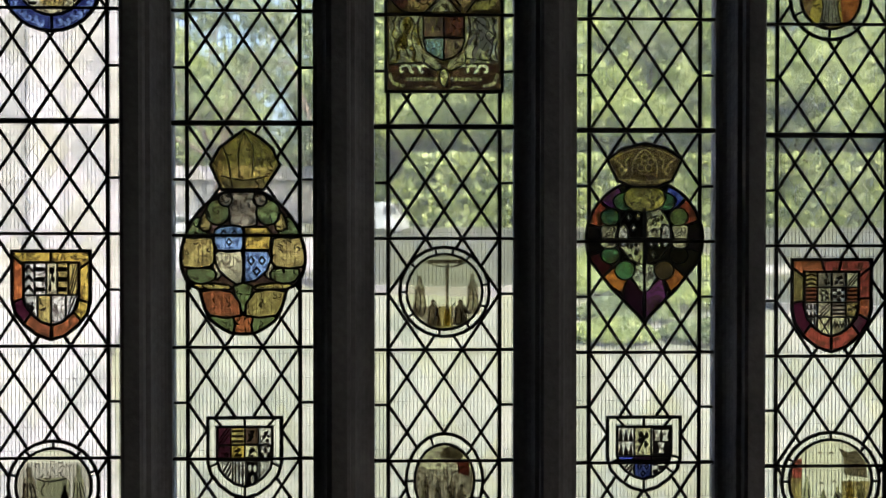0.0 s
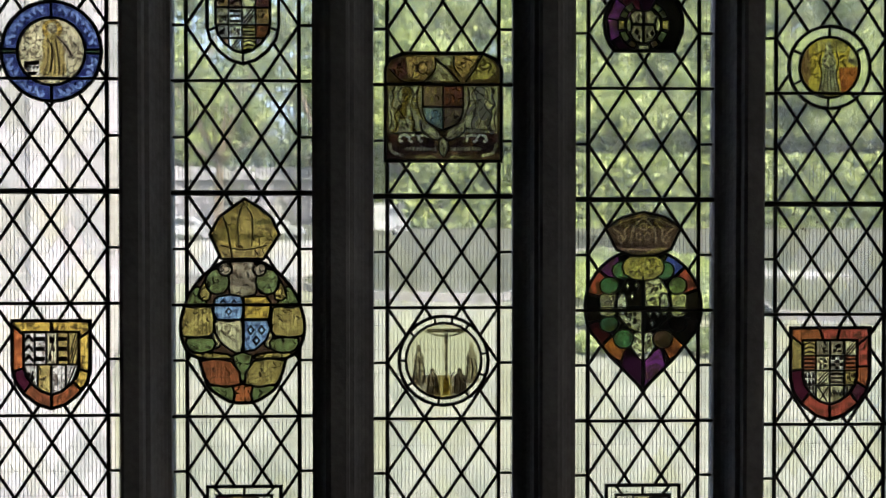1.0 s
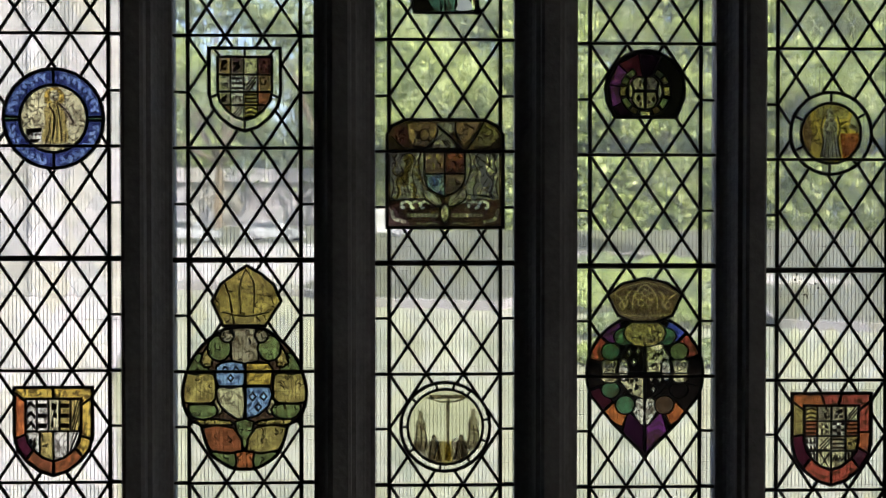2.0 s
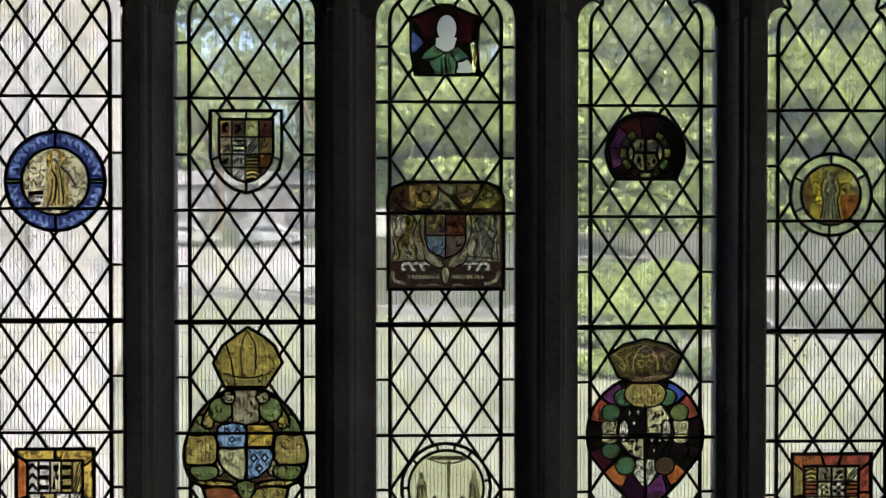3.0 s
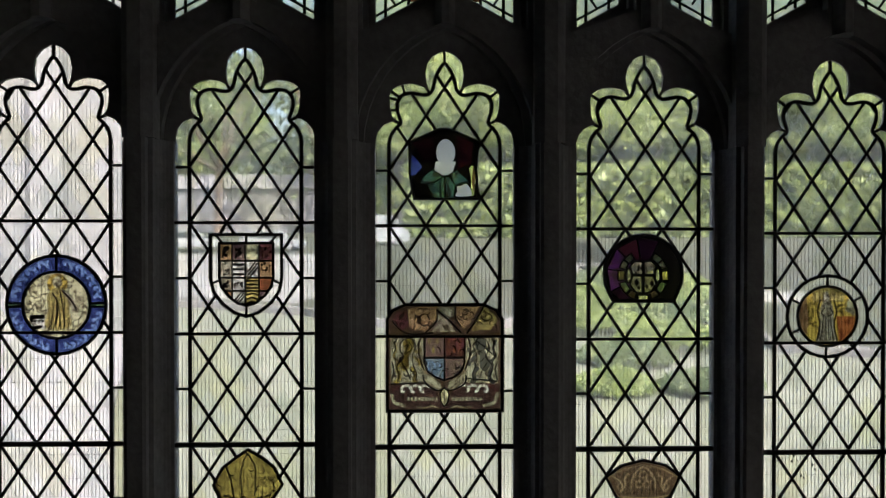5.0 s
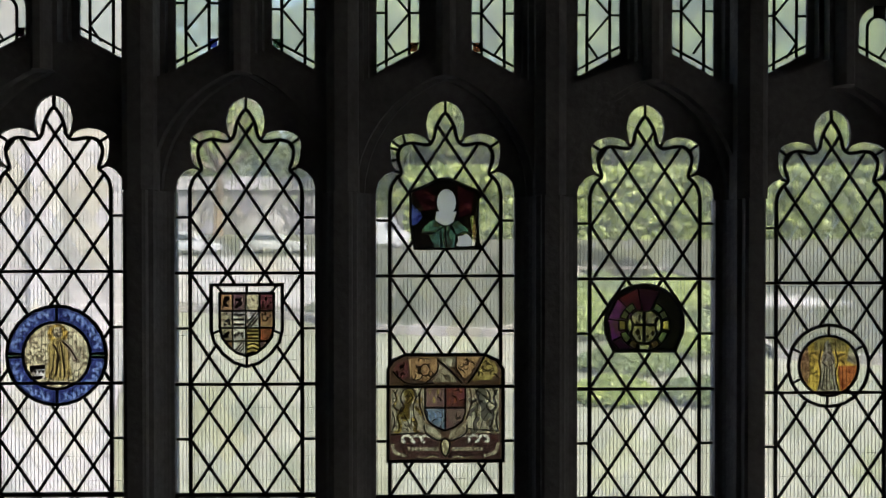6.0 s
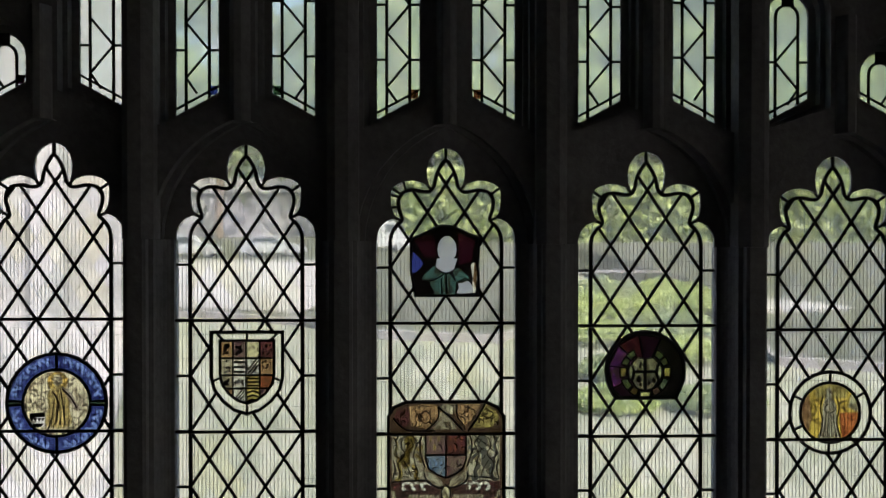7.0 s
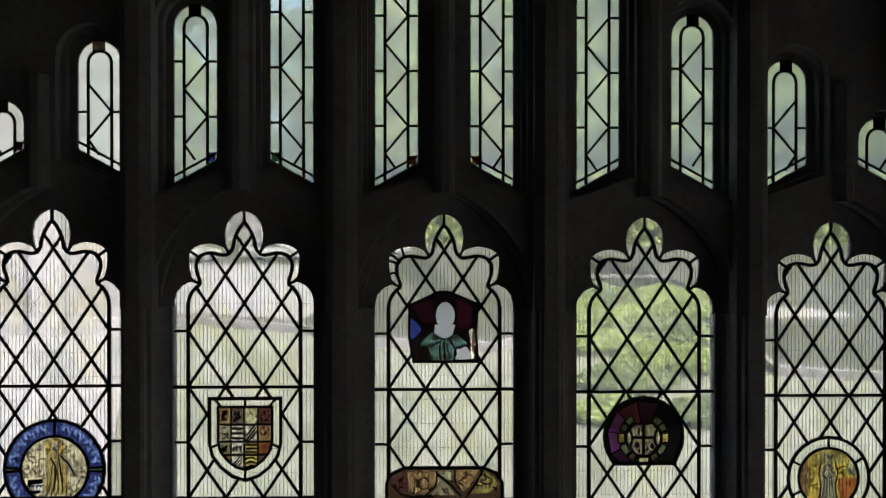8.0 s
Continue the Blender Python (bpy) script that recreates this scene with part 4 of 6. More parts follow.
def shield_panel(i, spec, name, label, border, cuts, colours, rows):
    ox, top, w, h = spec
    md = Medal(i, name, label, ox, top)
    outer = shield_u(0, 0, w, h)
    inner = shield_u(0, -border, w - 2 * border, h - 2.25 * border)
    rim(md, outer, inner, (0, -h * 0.42), cuts, colours)
    ih = h - 2.25 * border
    iw = w - 2 * border
    for n, (t0, t1, cells) in enumerate(rows):
        y1, y0 = -border - ih * t0, -border - ih * t1
        x = -iw / 2
        for k, (share, colour, kind) in enumerate(cells):
            xn = x + iw * share
            cell = [(x, y0), (xn, y0), (xn, y1), (x, y1)]
            md.glass([common(inner, cell)], colour, "heraldic_quarter")
            if kind:
                charge(md, kind, (x + 2, xn - 2, y0 + 2, y1 - 2), inner, seed=i * 100 + n * 10 + k)
            if k:
                for a, b in spans((x, y0), (x, y1), lambda c: inside(c, inner), 0.5):
                    md.lead([a, b], 2.8)
            x = xn
        if n:
            for a, b in spans((-iw / 2, y1), (iw / 2, y1), lambda c: inside(c, inner), 0.5):
                md.lead([a, b], 3.6)
    md.lead(inner, 5.0, True)
    md.lead(outer, 6.0, True)
    return md


def roundel(i, spec, name, label, ri, cuts, colours, rim_lead=6.0, inlay=()):
    ox, oy, r = spec[:3]
    r2 = spec[3] if len(spec) > 3 else r
    md = Medal(i, name, label, ox, oy)
    outer, inner = ring(0, 0, r, r2), ring(0, 0, ri, ri * r2 / r)
    rim(md, outer, inner, (0, 0), cuts, colours, inlay=inlay)
    md.lead(inner, 5.0, True)
    md.lead(outer, rim_lead, True)
    return md, inner


def column_shape(x, y, w, h):
    """A plain upright tapered form with a rounded top."""
    right = [(0.50, 0.0), (0.44, 0.2), (0.34, 0.48), (0.36, 0.62), (0.26, 0.76), (0.14, 0.82), (0.16, 0.92), (0.08, 1.0)]
    return smooth_line([(x + w * a, y + h * b) for a, b in right] + [(x - w * a * 0.9, y + h * b) for a, b in right[::-1]], 3, True)


def folds(md, x, y, w, h, k=3):
    """Thin trace lines down an upright form."""
    for j in range(k):
        a = (j + 0.5) / k - 0.5
        md.paint([[(x + w * a * 0.9, y + h * 0.03), (x + w * a * 0.9 + 1.6, y + h * 0.03), (x + w * a * 0.45 + 0.8, y + h * 0.6), (x + w * a * 0.45, y + h * 0.6)]])


def slice_disc(md, disc, cols):
    """A painted disc in one sheet of glass, with areas of different stain."""
    for poly, colour in cols:
        md.glass([common(disc, poly)], colour, "painted_disc")


# blue roundel with a yellow painted scene; pale leaves curl along its border
polar = lambda r, a: (r * math.cos(radians(a)), r * math.sin(radians(a)))
curls = []
for q in range(4):
    for k in range(4):
        a0 = 90 * q + 11 + 18.5 * k
        curls.append(brush(smooth_line([polar(66, a0), polar(74, a0 + 3), polar(80, a0 + 9), polar(76, a0 + 13), polar(71, a0 + 10)], 3), 6.0))
        curls.append(brush(smooth_line([polar(80, a0 - 2), polar(77, a0 + 1), polar(78, a0 + 4)], 3), 4.0))
md, disc = roundel(0, BLUE_ROUNDEL, "blue_roundel", "round stained glass panel with blue border and yellow painted centre", 59, [2.5, 90, 177.5, 182.5, 270, 357.5], ["blue", "blue", "emerald", "blue", "blue", "emerald"], inlay=curls)
for c in curls:
    md.glass([c], "paleblue", "border_leaf")
robe = smooth_line([(-18, -40), (24, -40), (22, -8), (26, 10), (18, 24), (8, 30), (-6, 28), (-16, 14), (-14, -8)], 3, True)
cape = smooth_line([(8, 28), (22, 22), (34, 2), (40, -10), (28, -6), (20, 8)], 3, True)
md.fill(disc, [
    (cape, "grisdark"), (robe, "gold"), (ring(2, 40, 9, 11, 10), "gris"), (ring(2, 38, 18, 17, 14), "goldclear"),
    ([(-47, -18), (-21, -16), (-21, -42), (-42, -42)], "white"),
    (column_shape(37, -27, 18, 32), "gris"),
    ([(-60, 0), (-16, 0), (-16, 60), (-60, 60)], "gris"), ([(-60, -60), (60, -60), (60, -40), (-60, -40)], "gris"),
    ([(-60, -40), (-16, -40), (-16, 0), (-60, 0)], "gris")], "gris", 0)
for k in range(4):
    md.paint([[(-10 + 8 * k, -38), (-8.6 + 8 * k, -38), (-1 + 3.5 * k, 16), (-2 + 3.5 * k, 16)]])
md.paint([[(-46, -18), (-20, -16), (-20, -24), (-46, -26)], [(-42, -36), (-22, -36), (-28, -42), (-38, -42)]])
for k in range(4):
    md.paint([[(-46 + 6.5 * k, -26), (-39.5 + 6.5 * k, -26), (-42.7 + 6.5 * k, -32)]])
for k in range(7):
    md.paint([[(-18 + 9 * k, -56 + abs(k - 3)), (-16.6 + 9 * k, -56 + abs(k - 3)), (-8 + 8 * k, -26), (-9 + 8 * k, -26)]])
md.stroke(smooth_line([(-6, 22), (4, 0), (0, -36)], 4), 2.4)
md.stroke(smooth_line([(8, 24), (12, 0), (16, -36)], 4), 2.0)
md.stroke(smooth_line([(10, 26), (26, 10), (36, -8)], 4), 2.6)

shield_panel(0, ORANGE_SHIELD, "heraldic_shield", "stained glass shield with an amber and orange border and quartered arms", 20,
             [35, 90, 140, 200, 232, 270, 312, 338], ["goldclear", "goldclear", "orange", "deepred", "rust", "rust", "goldclear", "goldclear"],
             [(0, 0.52, [(0.2, "white", "chev"), (0.21, "white", "bars"), (0.2, "gris", "beast"), (0.2, "gold", "bars"), (0.19, "gold", "bend")]),
              (0.52, 1.0, [(0.25, "white", "beast"), (0.25, "gold", "leaf"), (0.26, "white", None), (0.24, "white", "bend")])])

md, disc = roundel(0, LOW_ROUNDEL, "painted_roundel", "round grisaille glass panel with a white border and dark painted scene", 66, [20, 52, 90, 128, 165, 200, 235, 270, 300, 335], [RIM])
slice_disc(md, disc, [([(-80, 40), (80, 40), (80, 80), (-80, 80)], "palegris"), ([(-80, -80), (80, -80), (80, 40), (-80, 40)], "stonegris")])
md.wash([(-26, 14), (22, 16), (30, 6), (24, -60), (-24, -60), (-30, 4)], "palegris")
for x, w, h, tone in ((-42, 36, 86, "wash"), (20, 20, 54, "wash"), (44, 30, 88, "palegris")):
    md.wash(column_shape(x, -52, w, h), tone)
    for j in (-0.34, -0.12, 0.1, 0.32):
        md.stroke(smooth_line([(x + w * j * 0.5, -52 + h * 0.68), (x + w * j * 1.0 + 2, -52 + h * 0.36), (x + w * j * 0.9, -50)], 4), 1.7)
md.scribble(ring(0, 0, 58), 34, 12, 1.3, 9.0)
md.stroke(smooth_line([(-30, 14), (-6, 8), (24, 14)], 4), 2.2)

shield_panel(1, TOP_SHIELD, "heraldic_shield", "white-bordered stained glass shield with many small quarterings", 15,
             [48, 90, 132, 203, 270, 337], [RIM],
             [(0, 0.28, [(0.24, "ochre", "beast"), (0.24, "plum", "beast"), (0.26, "gris", None), (0.26, "claret", "leaf")]),
              (0.28, 0.55, [(0.24, "halftone", "leaf"), (0.24, "white", "bars"), (0.26, "white", "bend"), (0.26, "ochre", "leaf")]),
              (0.55, 0.76, [(0.24, "grisdark", "beast"), (0.24, "white", "leaf"), (0.26, "gold", "bars"), (0.26, "rust", None)]),
              (0.76, 1.0, [(0.24, "ochre", None), (0.24, "white", "bend"), (0.26, "gold", "chev"), (0.26, "plum", None)])])

# crowned garland of leaves and roses round a quartered shield
md = Medal(1, "crowned_garland", "crowned stained glass arms in a green and gold garland", *GARLAND[:2])
cr = [(x + 1, y + 634) for x, y in MITRE]
band = [(-38, 142), (44, 142), (38, 126), (-36, 126)]
md.glass([cr], "crown", "crown", holes=[band])
md.glass([common(cr, band)], "gold", "crown_band")
md.lead([(-36, 206), (-26, 178), (-18, 128)], 2.6)
md.lead(cr, 5.5, True)
md.lead(smooth_line([(-38, 150), (2, 142), (44, 150)], 4), 2.4)
md.lead(smooth_line([(3, 226), (-8, 196), (-6, 148)], 3), 1.6)
md.lead(smooth_line([(3, 226), (18, 196), (16, 148)], 3), 1.6)
base = GARLAND_EDGE
pieces = []
for sx in (1, -1):
    q = lambda pts, c: pieces.append(([(sx * x, y) for x, y in pts], c))
    q([(2, 60), (42, 60), (50, 48), (46, 20), (2, 20)], "sky" if sx < 0 else "goldclear")
    q([(2, 18), (44, 18), (49, 4), (42, -16), (22, -34), (2, -38)], "gris" if sx < 0 else "sky")
    q(ring(30, 108, 12, 12, 10), "grisdark")
    q(ring(44, 86, 21, 23, 12), "green")
    q([(54, 92), (64, 92), (78, 60), (58, 54)], "gold")
    q([(74, 76), (88, 72), (106, 44), (62, 44)], "green")
    q([(52, 34), (60, 42), (102, 42), (112, 16), (104, -10), (58, -10), (50, 8)], "gold")
    q([(52, -14), (98, -14), (92, -34), (72, -40), (50, -32)], "green")
    q(ring(46, -16, 9, 16, 8), "gris")
    q([(26, -42), (78, -38), (88, -48), (24, -50)], "gold")
    q([(20, -54), (74, -54), (58, -95), (4, -95)], "rust" if sx < 0 else "gold")
    q([(18, -98), (60, -98), (42, -118), (18, -127)], "green")
pieces += [([(-20, 122), (20, 122), (24, 64), (-22, 64)], "grisdark"), ([(-17, -44), (17, -44), (0, -93)], "green"), ([(-16, -98), (16, -98), (14, -127), (-14, -127)], "rust")]
pieces = pieces[:2] + [(smooth_line(p, 2, True) if len(p) < 8 else p, c) for p, c in pieces[2:]]
md.fill(base, pieces, "murky", 4.2)
for n, (poly, colour) in enumerate(pieces):
    if colour in ("gold", "green", "rust", "grisdark"):
        md.scribble(poly, 16 if colour == "gold" else 10, 60 + n, 1.7, 7.0)
md.scribble(cr, 34, 59, 1.5, 8.0)
for r in ((-44, -4, 24, 58), (4, 44, -30, 14)):
    charge(md, "lozenges", r, ring(0, 0, 100), 3)
md.lead(base, 6.0, True)
md.lead([(0, 60), (0, -36)], 3.4)
md.lead([(-46, 19), (46, 19)], 3.4)

shield_panel(1, LOW_SHIELD, "heraldic_shield", "white-bordered stained glass shield with deep red and white quarterings", 16,
             [48, 90, 132, 203, 270, 337], [RIM],
             [(0, 0.30, [(0.25, "deepred", "bend"), (0.25, "gold", "bars"), (0.25, "murky", "beast"), (0.25, "white", "beast")]),
              (0.30, 0.56, [(0.25, "deepred", "leaf"), (0.25, "goldclear", "beast"), (0.25, "gris", "beast"), (0.25, "white", "towers")]),
              (0.56, 1.0, [(0.28, "white", "bend"), (0.24, "white", "pales"), (0.24, "white", "drops"), (0.24, "white", None)])])

# blank-faced bust in a dark ruby ground
md = Medal(2, "bust_panel", "stained glass panel, white oval above green drapery on dark ruby", 0, 48)
edge = [(x, y - 48) for x, y in PORTRAIT]
md.fill(edge, [
    (ring(2, 82, 17, 24, 14), "milkwhite"),
    ([(-16, 66), (20, 66), (14, 46), (0, 40), (-18, 50)], "milkwhite"),
    (smooth_line([(19, 5), (34, 4), (48, 6), (46, 18), (38, 27), (30, 23), (22, 22), (23, 13)], 2, True), "milkwhite"),
    (smooth_line([(44, 54), (52, 58), (57, 44), (54, 24), (52, 6), (46, 8), (48, 30)], 2, True), "ochre"),
    ([(-58, 78), (-44, 64), (-40, 56), (-52, 42), (-62, 40)], "cobalt"),
    ([(-22, 52), (-4, 38), (-10, 26), (-42, 28), (-40, 36)], "teal"),
    ([(-30, 26), (-10, 26), (-6, 2), (-18, 2)], "teal"),
    ([(-8, 36), (6, 40), (18, 24), (16, 2), (-4, 2)], "teal"),
    ([(12, 42), (22, 50), (40, 34), (40, 28), (20, 22)], "teal"),
    ([(-56, 100), (-20, 110), (-18, 70), (-38, 68)], "deepred"),
    ([(22, 112), (50, 98), (46, 62), (24, 54)], "deepred")], "black", 0)
md.lead(edge, 4.5, True)
md.lead(smooth_line([(-18, 50), (0, 40), (16, 48)], 3), 2.2)
md.lead(smooth_line([(-42, 28), (-22, 28), (-4, 38)], 3), 2.2)
md.lead(smooth_line([(20, 24), (34, 30), (46, 26)], 3), 2.2)
md.lead([(0, 42), (2, 4)], 2.6)
md.lead([(-8, 30), (-8, 4)], 2.0)

# royal arms panel
md = Medal(2, "armorial_panel", "dark rectangular stained glass panel with arms between beasts over a scroll", 0, -235)
edge = [(x, y + 235) for x, y in ARMS]
shield = [(-36, 38), (36, 38), (36, -8), (30, -24), (16, -34), (0, -40), (-16, -34), (-30, -24), (-36, -8)]
pieces = []
for sx in (-1, 1):
    f = lambda pts: [(sx * x, y) for x, y in pts]
    # pale curling leafwork above the scroll, its unreadable writing as a row of bars, flourishes at its ends
    for k in range(3):
        x = 30 + 17 * k
        pieces.append((brush(smooth_line(f([(x - 4, -53), (x + 3, -49), (x + 11, -52), (x + 12, -59), (x + 6, -61)]), 4), 5.0), "white"))
    for k in range(9):
        x = 12 + 6.3 * k
        pieces.append((f([(x, -76.5), (x + 4.6, -76.5), (x + 4.6, -70), (x, -70)]), "halftone"))
    pieces.append((brush(smooth_line(f([(95, -62), (90, -78), (80, -83), (68, -86)]), 4), 6.0), "halftone"))
    pieces.append((brush(smooth_line(f([(78, -51), (88, -55), (94, -60)]), 4), 4.5), "claret"))
    pieces.append((brush(smooth_line(f([(12, -90), (22, -86), (34, -89), (50, -87)]), 4), 3.2), "grisdark"))
    pieces.append((brush(smooth_line(f([(41, 38), (46, 22), (45, 4), (38, -18), (32, -28)]), 4), 3.6), "tan"))
for x, y in ((-27, 30), (-13, 30), (-20, 14)):
    pieces.append((brush([(x, y + 6), (x, y), (x, y - 6)], 5), "gold"))
for x in (7, 17, 27):
    pieces.append((brush([(x, 34), (x + 1, 29), (x, 24)], 4), "rust"))
    pieces.append((brush([(x, 18), (x + 1, 13), (x, 8)], 4), "rust"))
for k in range(3):
    pieces.append((brush(smooth_line([(-31 + 9 * k, -6), (-26 + 9 * k, -14), (-29 + 9 * k, -23)], 3), 3.0), "sky"))
    pieces.append((brush(smooth_line([(7 + 8 * k, -6), (11 + 8 * k, -14), (7 + 8 * k, -23)], 3), 2.6), "grisdark"))
pieces += [
    ([(-93, 66), (-86, 80), (-66, 86), (-63, 54), (-78, 50)], "claret"), ([(-65, 87), (-40, 91), (-16, 90), (-12, 78), (-17, 62), (-30, 47), (-62, 52)], "ochre"),
    ([(-12, 90), (17, 91), (18, 76), (6, 70), (-8, 82)], "halftone"), ([(-14, 60), (-10, 78), (10, 62), (20, 46), (-24, 46)], "grisdark"),
    ([(21, 91), (62, 91), (46, 62), (34, 52), (22, 64)], "ochre"), ([(70, 91), (86, 82), (96, 66), (82, 50), (48, 48), (56, 66)], "gold"),
    ([(-36, 38), (-1, 38), (-1, 2), (-36, 2)], "plum"), ([(1, 38), (36, 38), (36, 2), (1, 2)], "claret"),
    ([(-36, -1), (-1, -1), (-1, -38), (-16, -34), (-30, -24), (-36, -8)], "slate"), ([(1, -1), (36, -1), (36, -8), (30, -24), (16, -34), (1, -38)], "plum"),
    ([(-36, -27), (-10, -41), (-5, -54), (-14, -57), (-34, -42)], "halftone"), ([(36, -27), (10, -41), (5, -54), (14, -57), (36, -42)], "grisdark"),
    ([(0, -54), (8, -64), (6, -78), (0, -86), (-6, -78), (-8, -64)], "gris"),
    ([(-96, 40), (-38, 40), (-38, -8), (-32, -26), (-36, -44), (-96, -46)], "halftone"), ([(38, 40), (96, 40), (96, -46), (38, -44), (33, -26), (38, -8)], "halftone"),
    ([(-98, -47), (-36, -46), (-14, -60), (-8, -80), (0, -90), (0, -95), (-98, -95)], "umber"), ([(98, -47), (36, -46), (14, -60), (8, -80), (0, -90), (0, -95), (98, -95)], "umber")]
md.fill(edge, pieces, "murky", 0)
# gold beast and pale beast on either side, drawn as plain curling shapes
for sx, tone in ((-1, "washgold"), (1, "milkwhite")):
    f = lambda pts: [(sx * x, y) for x, y in pts]
    md.wash(smooth_line(f([(54, 24), (58, 34), (68, 34), (74, 26), (71, 12), (77, 0), (80, -14), (72, -24), (63, -16), (64, 0), (58, 12)]), 3, True), tone)
    for pts, w in (([(72, 0), (84, -14), (80, -30), (84, -42), (90, -42)], 7), ([(60, -16), (52, -28), (54, -40), (46, -42)], 7), ([(56, 16), (46, 10), (42, 18)], 5), ([(56, 4), (46, -6), (44, -14)], 5), ([(78, -8), (90, 2), (86, 18), (92, 32)], 4)):
        md.stroke(smooth_line(f(pts), 4), w, tone)
    for pts, w in (([(50, 22), (60, 35), (75, 31), (79, 15), (73, 2), (85, -14), (81, -31), (85, -44)], 1.8), ([(50, 22), (57, 4), (55, -14), (50, -28), (52, -42)], 1.8), ([(64, 30), (58, 18), (68, 8)], 1.5),
                   ([(76, -8), (66, -24), (62, -38)], 1.6), ([(80, -6), (92, 3), (87, 19), (94, 34)], 1.6), ([(94, 38), (84, 36), (90, 26)], 2.6), ([(66, 24), (72, 20)], 2.4), ([(42, 38), (46, 20), (44, 0), (36, -22)], 2.6), ([(94, -6), (90, -22), (94, -40)], 2.4)):
        md.stroke(smooth_line(f(pts), 4), w)
for poly, n in (([(-64, 50), (-16, 50), (-16, 90), (-64, 90)], 26), ([(-92, 52), (-64, 52), (-64, 84), (-92, 84)], 8), ([(22, 54), (60, 54), (60, 90), (22, 90)], 16), ([(56, 50), (92, 50), (92, 86), (56, 86)], 16), ([(-36, -38), (36, -38), (36, 38), (-36, 38)], 26), ([(46, -44), (95, -44), (95, 38), (46, 38)], 20), ([(-95, -44), (-46, -44), (-46, 38), (-95, 38)], 12)):
    md.scribble(poly, n, 80 + n, 1.6, 8.0)
md.stroke(ring(-36, 68, 9, 11, 9) + [(-27, 68)], 2.0)
md.stroke(smooth_line([(62, 74), (74, 66), (86, 72)], 4), 2.0)
md.lead(smooth_line([(-93, 66), (-78, 50), (-60, 43), (-20, 44)], 3), 3.0)
md.lead([(-14, 86), (10, 66), (30, 44)], 3.4)
md.lead([(70, 92), (56, 66), (40, 44)], 3.4)
md.lead(smooth_line([(-14, 86), (-14, 66), (-34, 45)], 3), 2.8)
md.lead(smooth_line([(19, 90), (20, 70), (30, 56)], 3), 2.8)
md.lead(shield, 3.2, True)
md.lead([(0, 38), (0, -40)], 3.0)
md.lead([(-36, 0), (36, 0)], 3.0)
md.lead(smooth_line([(-38, -30), (-34, -46), (-12, -58), (0, -54)], 3), 2.6)
md.lead(smooth_line([(38, -30), (36, -46), (12, -58), (0, -54)], 3), 2.6)
md.lead(smooth_line([(0, -54), (8, -64), (6, -78), (0, -86), (-6, -78), (-8, -64)], 2, True), 2.4)
md.lead([(-96, -47), (-38, -44)], 2.2)
md.lead([(38, -36), (96, -42)], 2.2)
md.lead([(50, 36), (92, 2)], 2.2)
md.lead(edge, 6.0, True)

md, disc = roundel(2, WHITE_ROUNDEL, "painted_roundel", "round pale glass panel with a white border and yellow-green painted scene", 67, [10, 55, 78, 102, 140, 180, 215, 263, 305, 340], [RIM])
slice_disc(md, disc, [([(-80, -26), (80, -26), (80, 80), (-80, 80)], "palegris"), ([(-80, -80), (-14, -80), (-14, -26), (-80, -26)], "halftone"), ([(-14, -80), (14, -80), (14, -26), (-14, -26)], "gold"), ([(14, -80), (80, -80), (80, -26), (14, -26)], "halftone")])
md.wash([(-30, 57), (38, 57), (34, 50), (-26, 50)], "washdark")
md.wash([(1, 49), (8, 49), (7, -34), (2, -34)], "wash")
md.wash([(0, -30), (9, -30), (10, -60), (-1, -60)], "goldclear")
md.stroke(smooth_line([(-36, 54), (-14, 46), (4, 44), (20, 46), (42, 54)], 4), 3.0, "halftone")
for x, w, h, y, tone in ((-44, 28, 70, -42, "wash"), (49, 27, 70, -38, "wash"), (-20, 28, 46, -60, "washdark"), (28, 30, 44, -58, "washdark")):
    md.wash(column_shape(x, y, w, h), tone)
    for j in (-0.3, 0.0, 0.28):
        md.stroke(smooth_line([(x + w * j * 0.7, y + h * 0.62), (x + w * j * 1.1 + 2, y + h * 0.34), (x + w * j, y + h * 0.06)], 4), 1.3)
for sx in (-1, 1):
    md.stroke(smooth_line([(sx * 20, -18), (sx * 12, -30), (sx * 16, -44)], 4), 2.0, "milkwhite")

md, disc = roundel(2, OVAL, "painted_roundel", "oval pale-bordered glass panel with a dark crowded painted scene", 53, [0, 50, 108, 180, 230, 290, 330], [RIM])
slice_disc(md, disc, [([(-80, 20), (80, 20), (80, 90), (-80, 90)], "gris"), ([(-80, -90), (80, -90), (80, 20), (-80, 20)], "grisdark")])
md.wash([(-10, 50), (14, 64), (34, 54), (30, 38), (-6, 42)], "washdark")
md.wash([(22, 40), (44, 36), (44, 8), (24, 14)], "brick")
for x, w, h in ((-34, 20, 60), (-12, 18, 50), (12, 18, 56), (30, 22, 44)):
    md.wash(column_shape(x, -50, w, h), "wash")
    folds(md, x, -50, w, h)

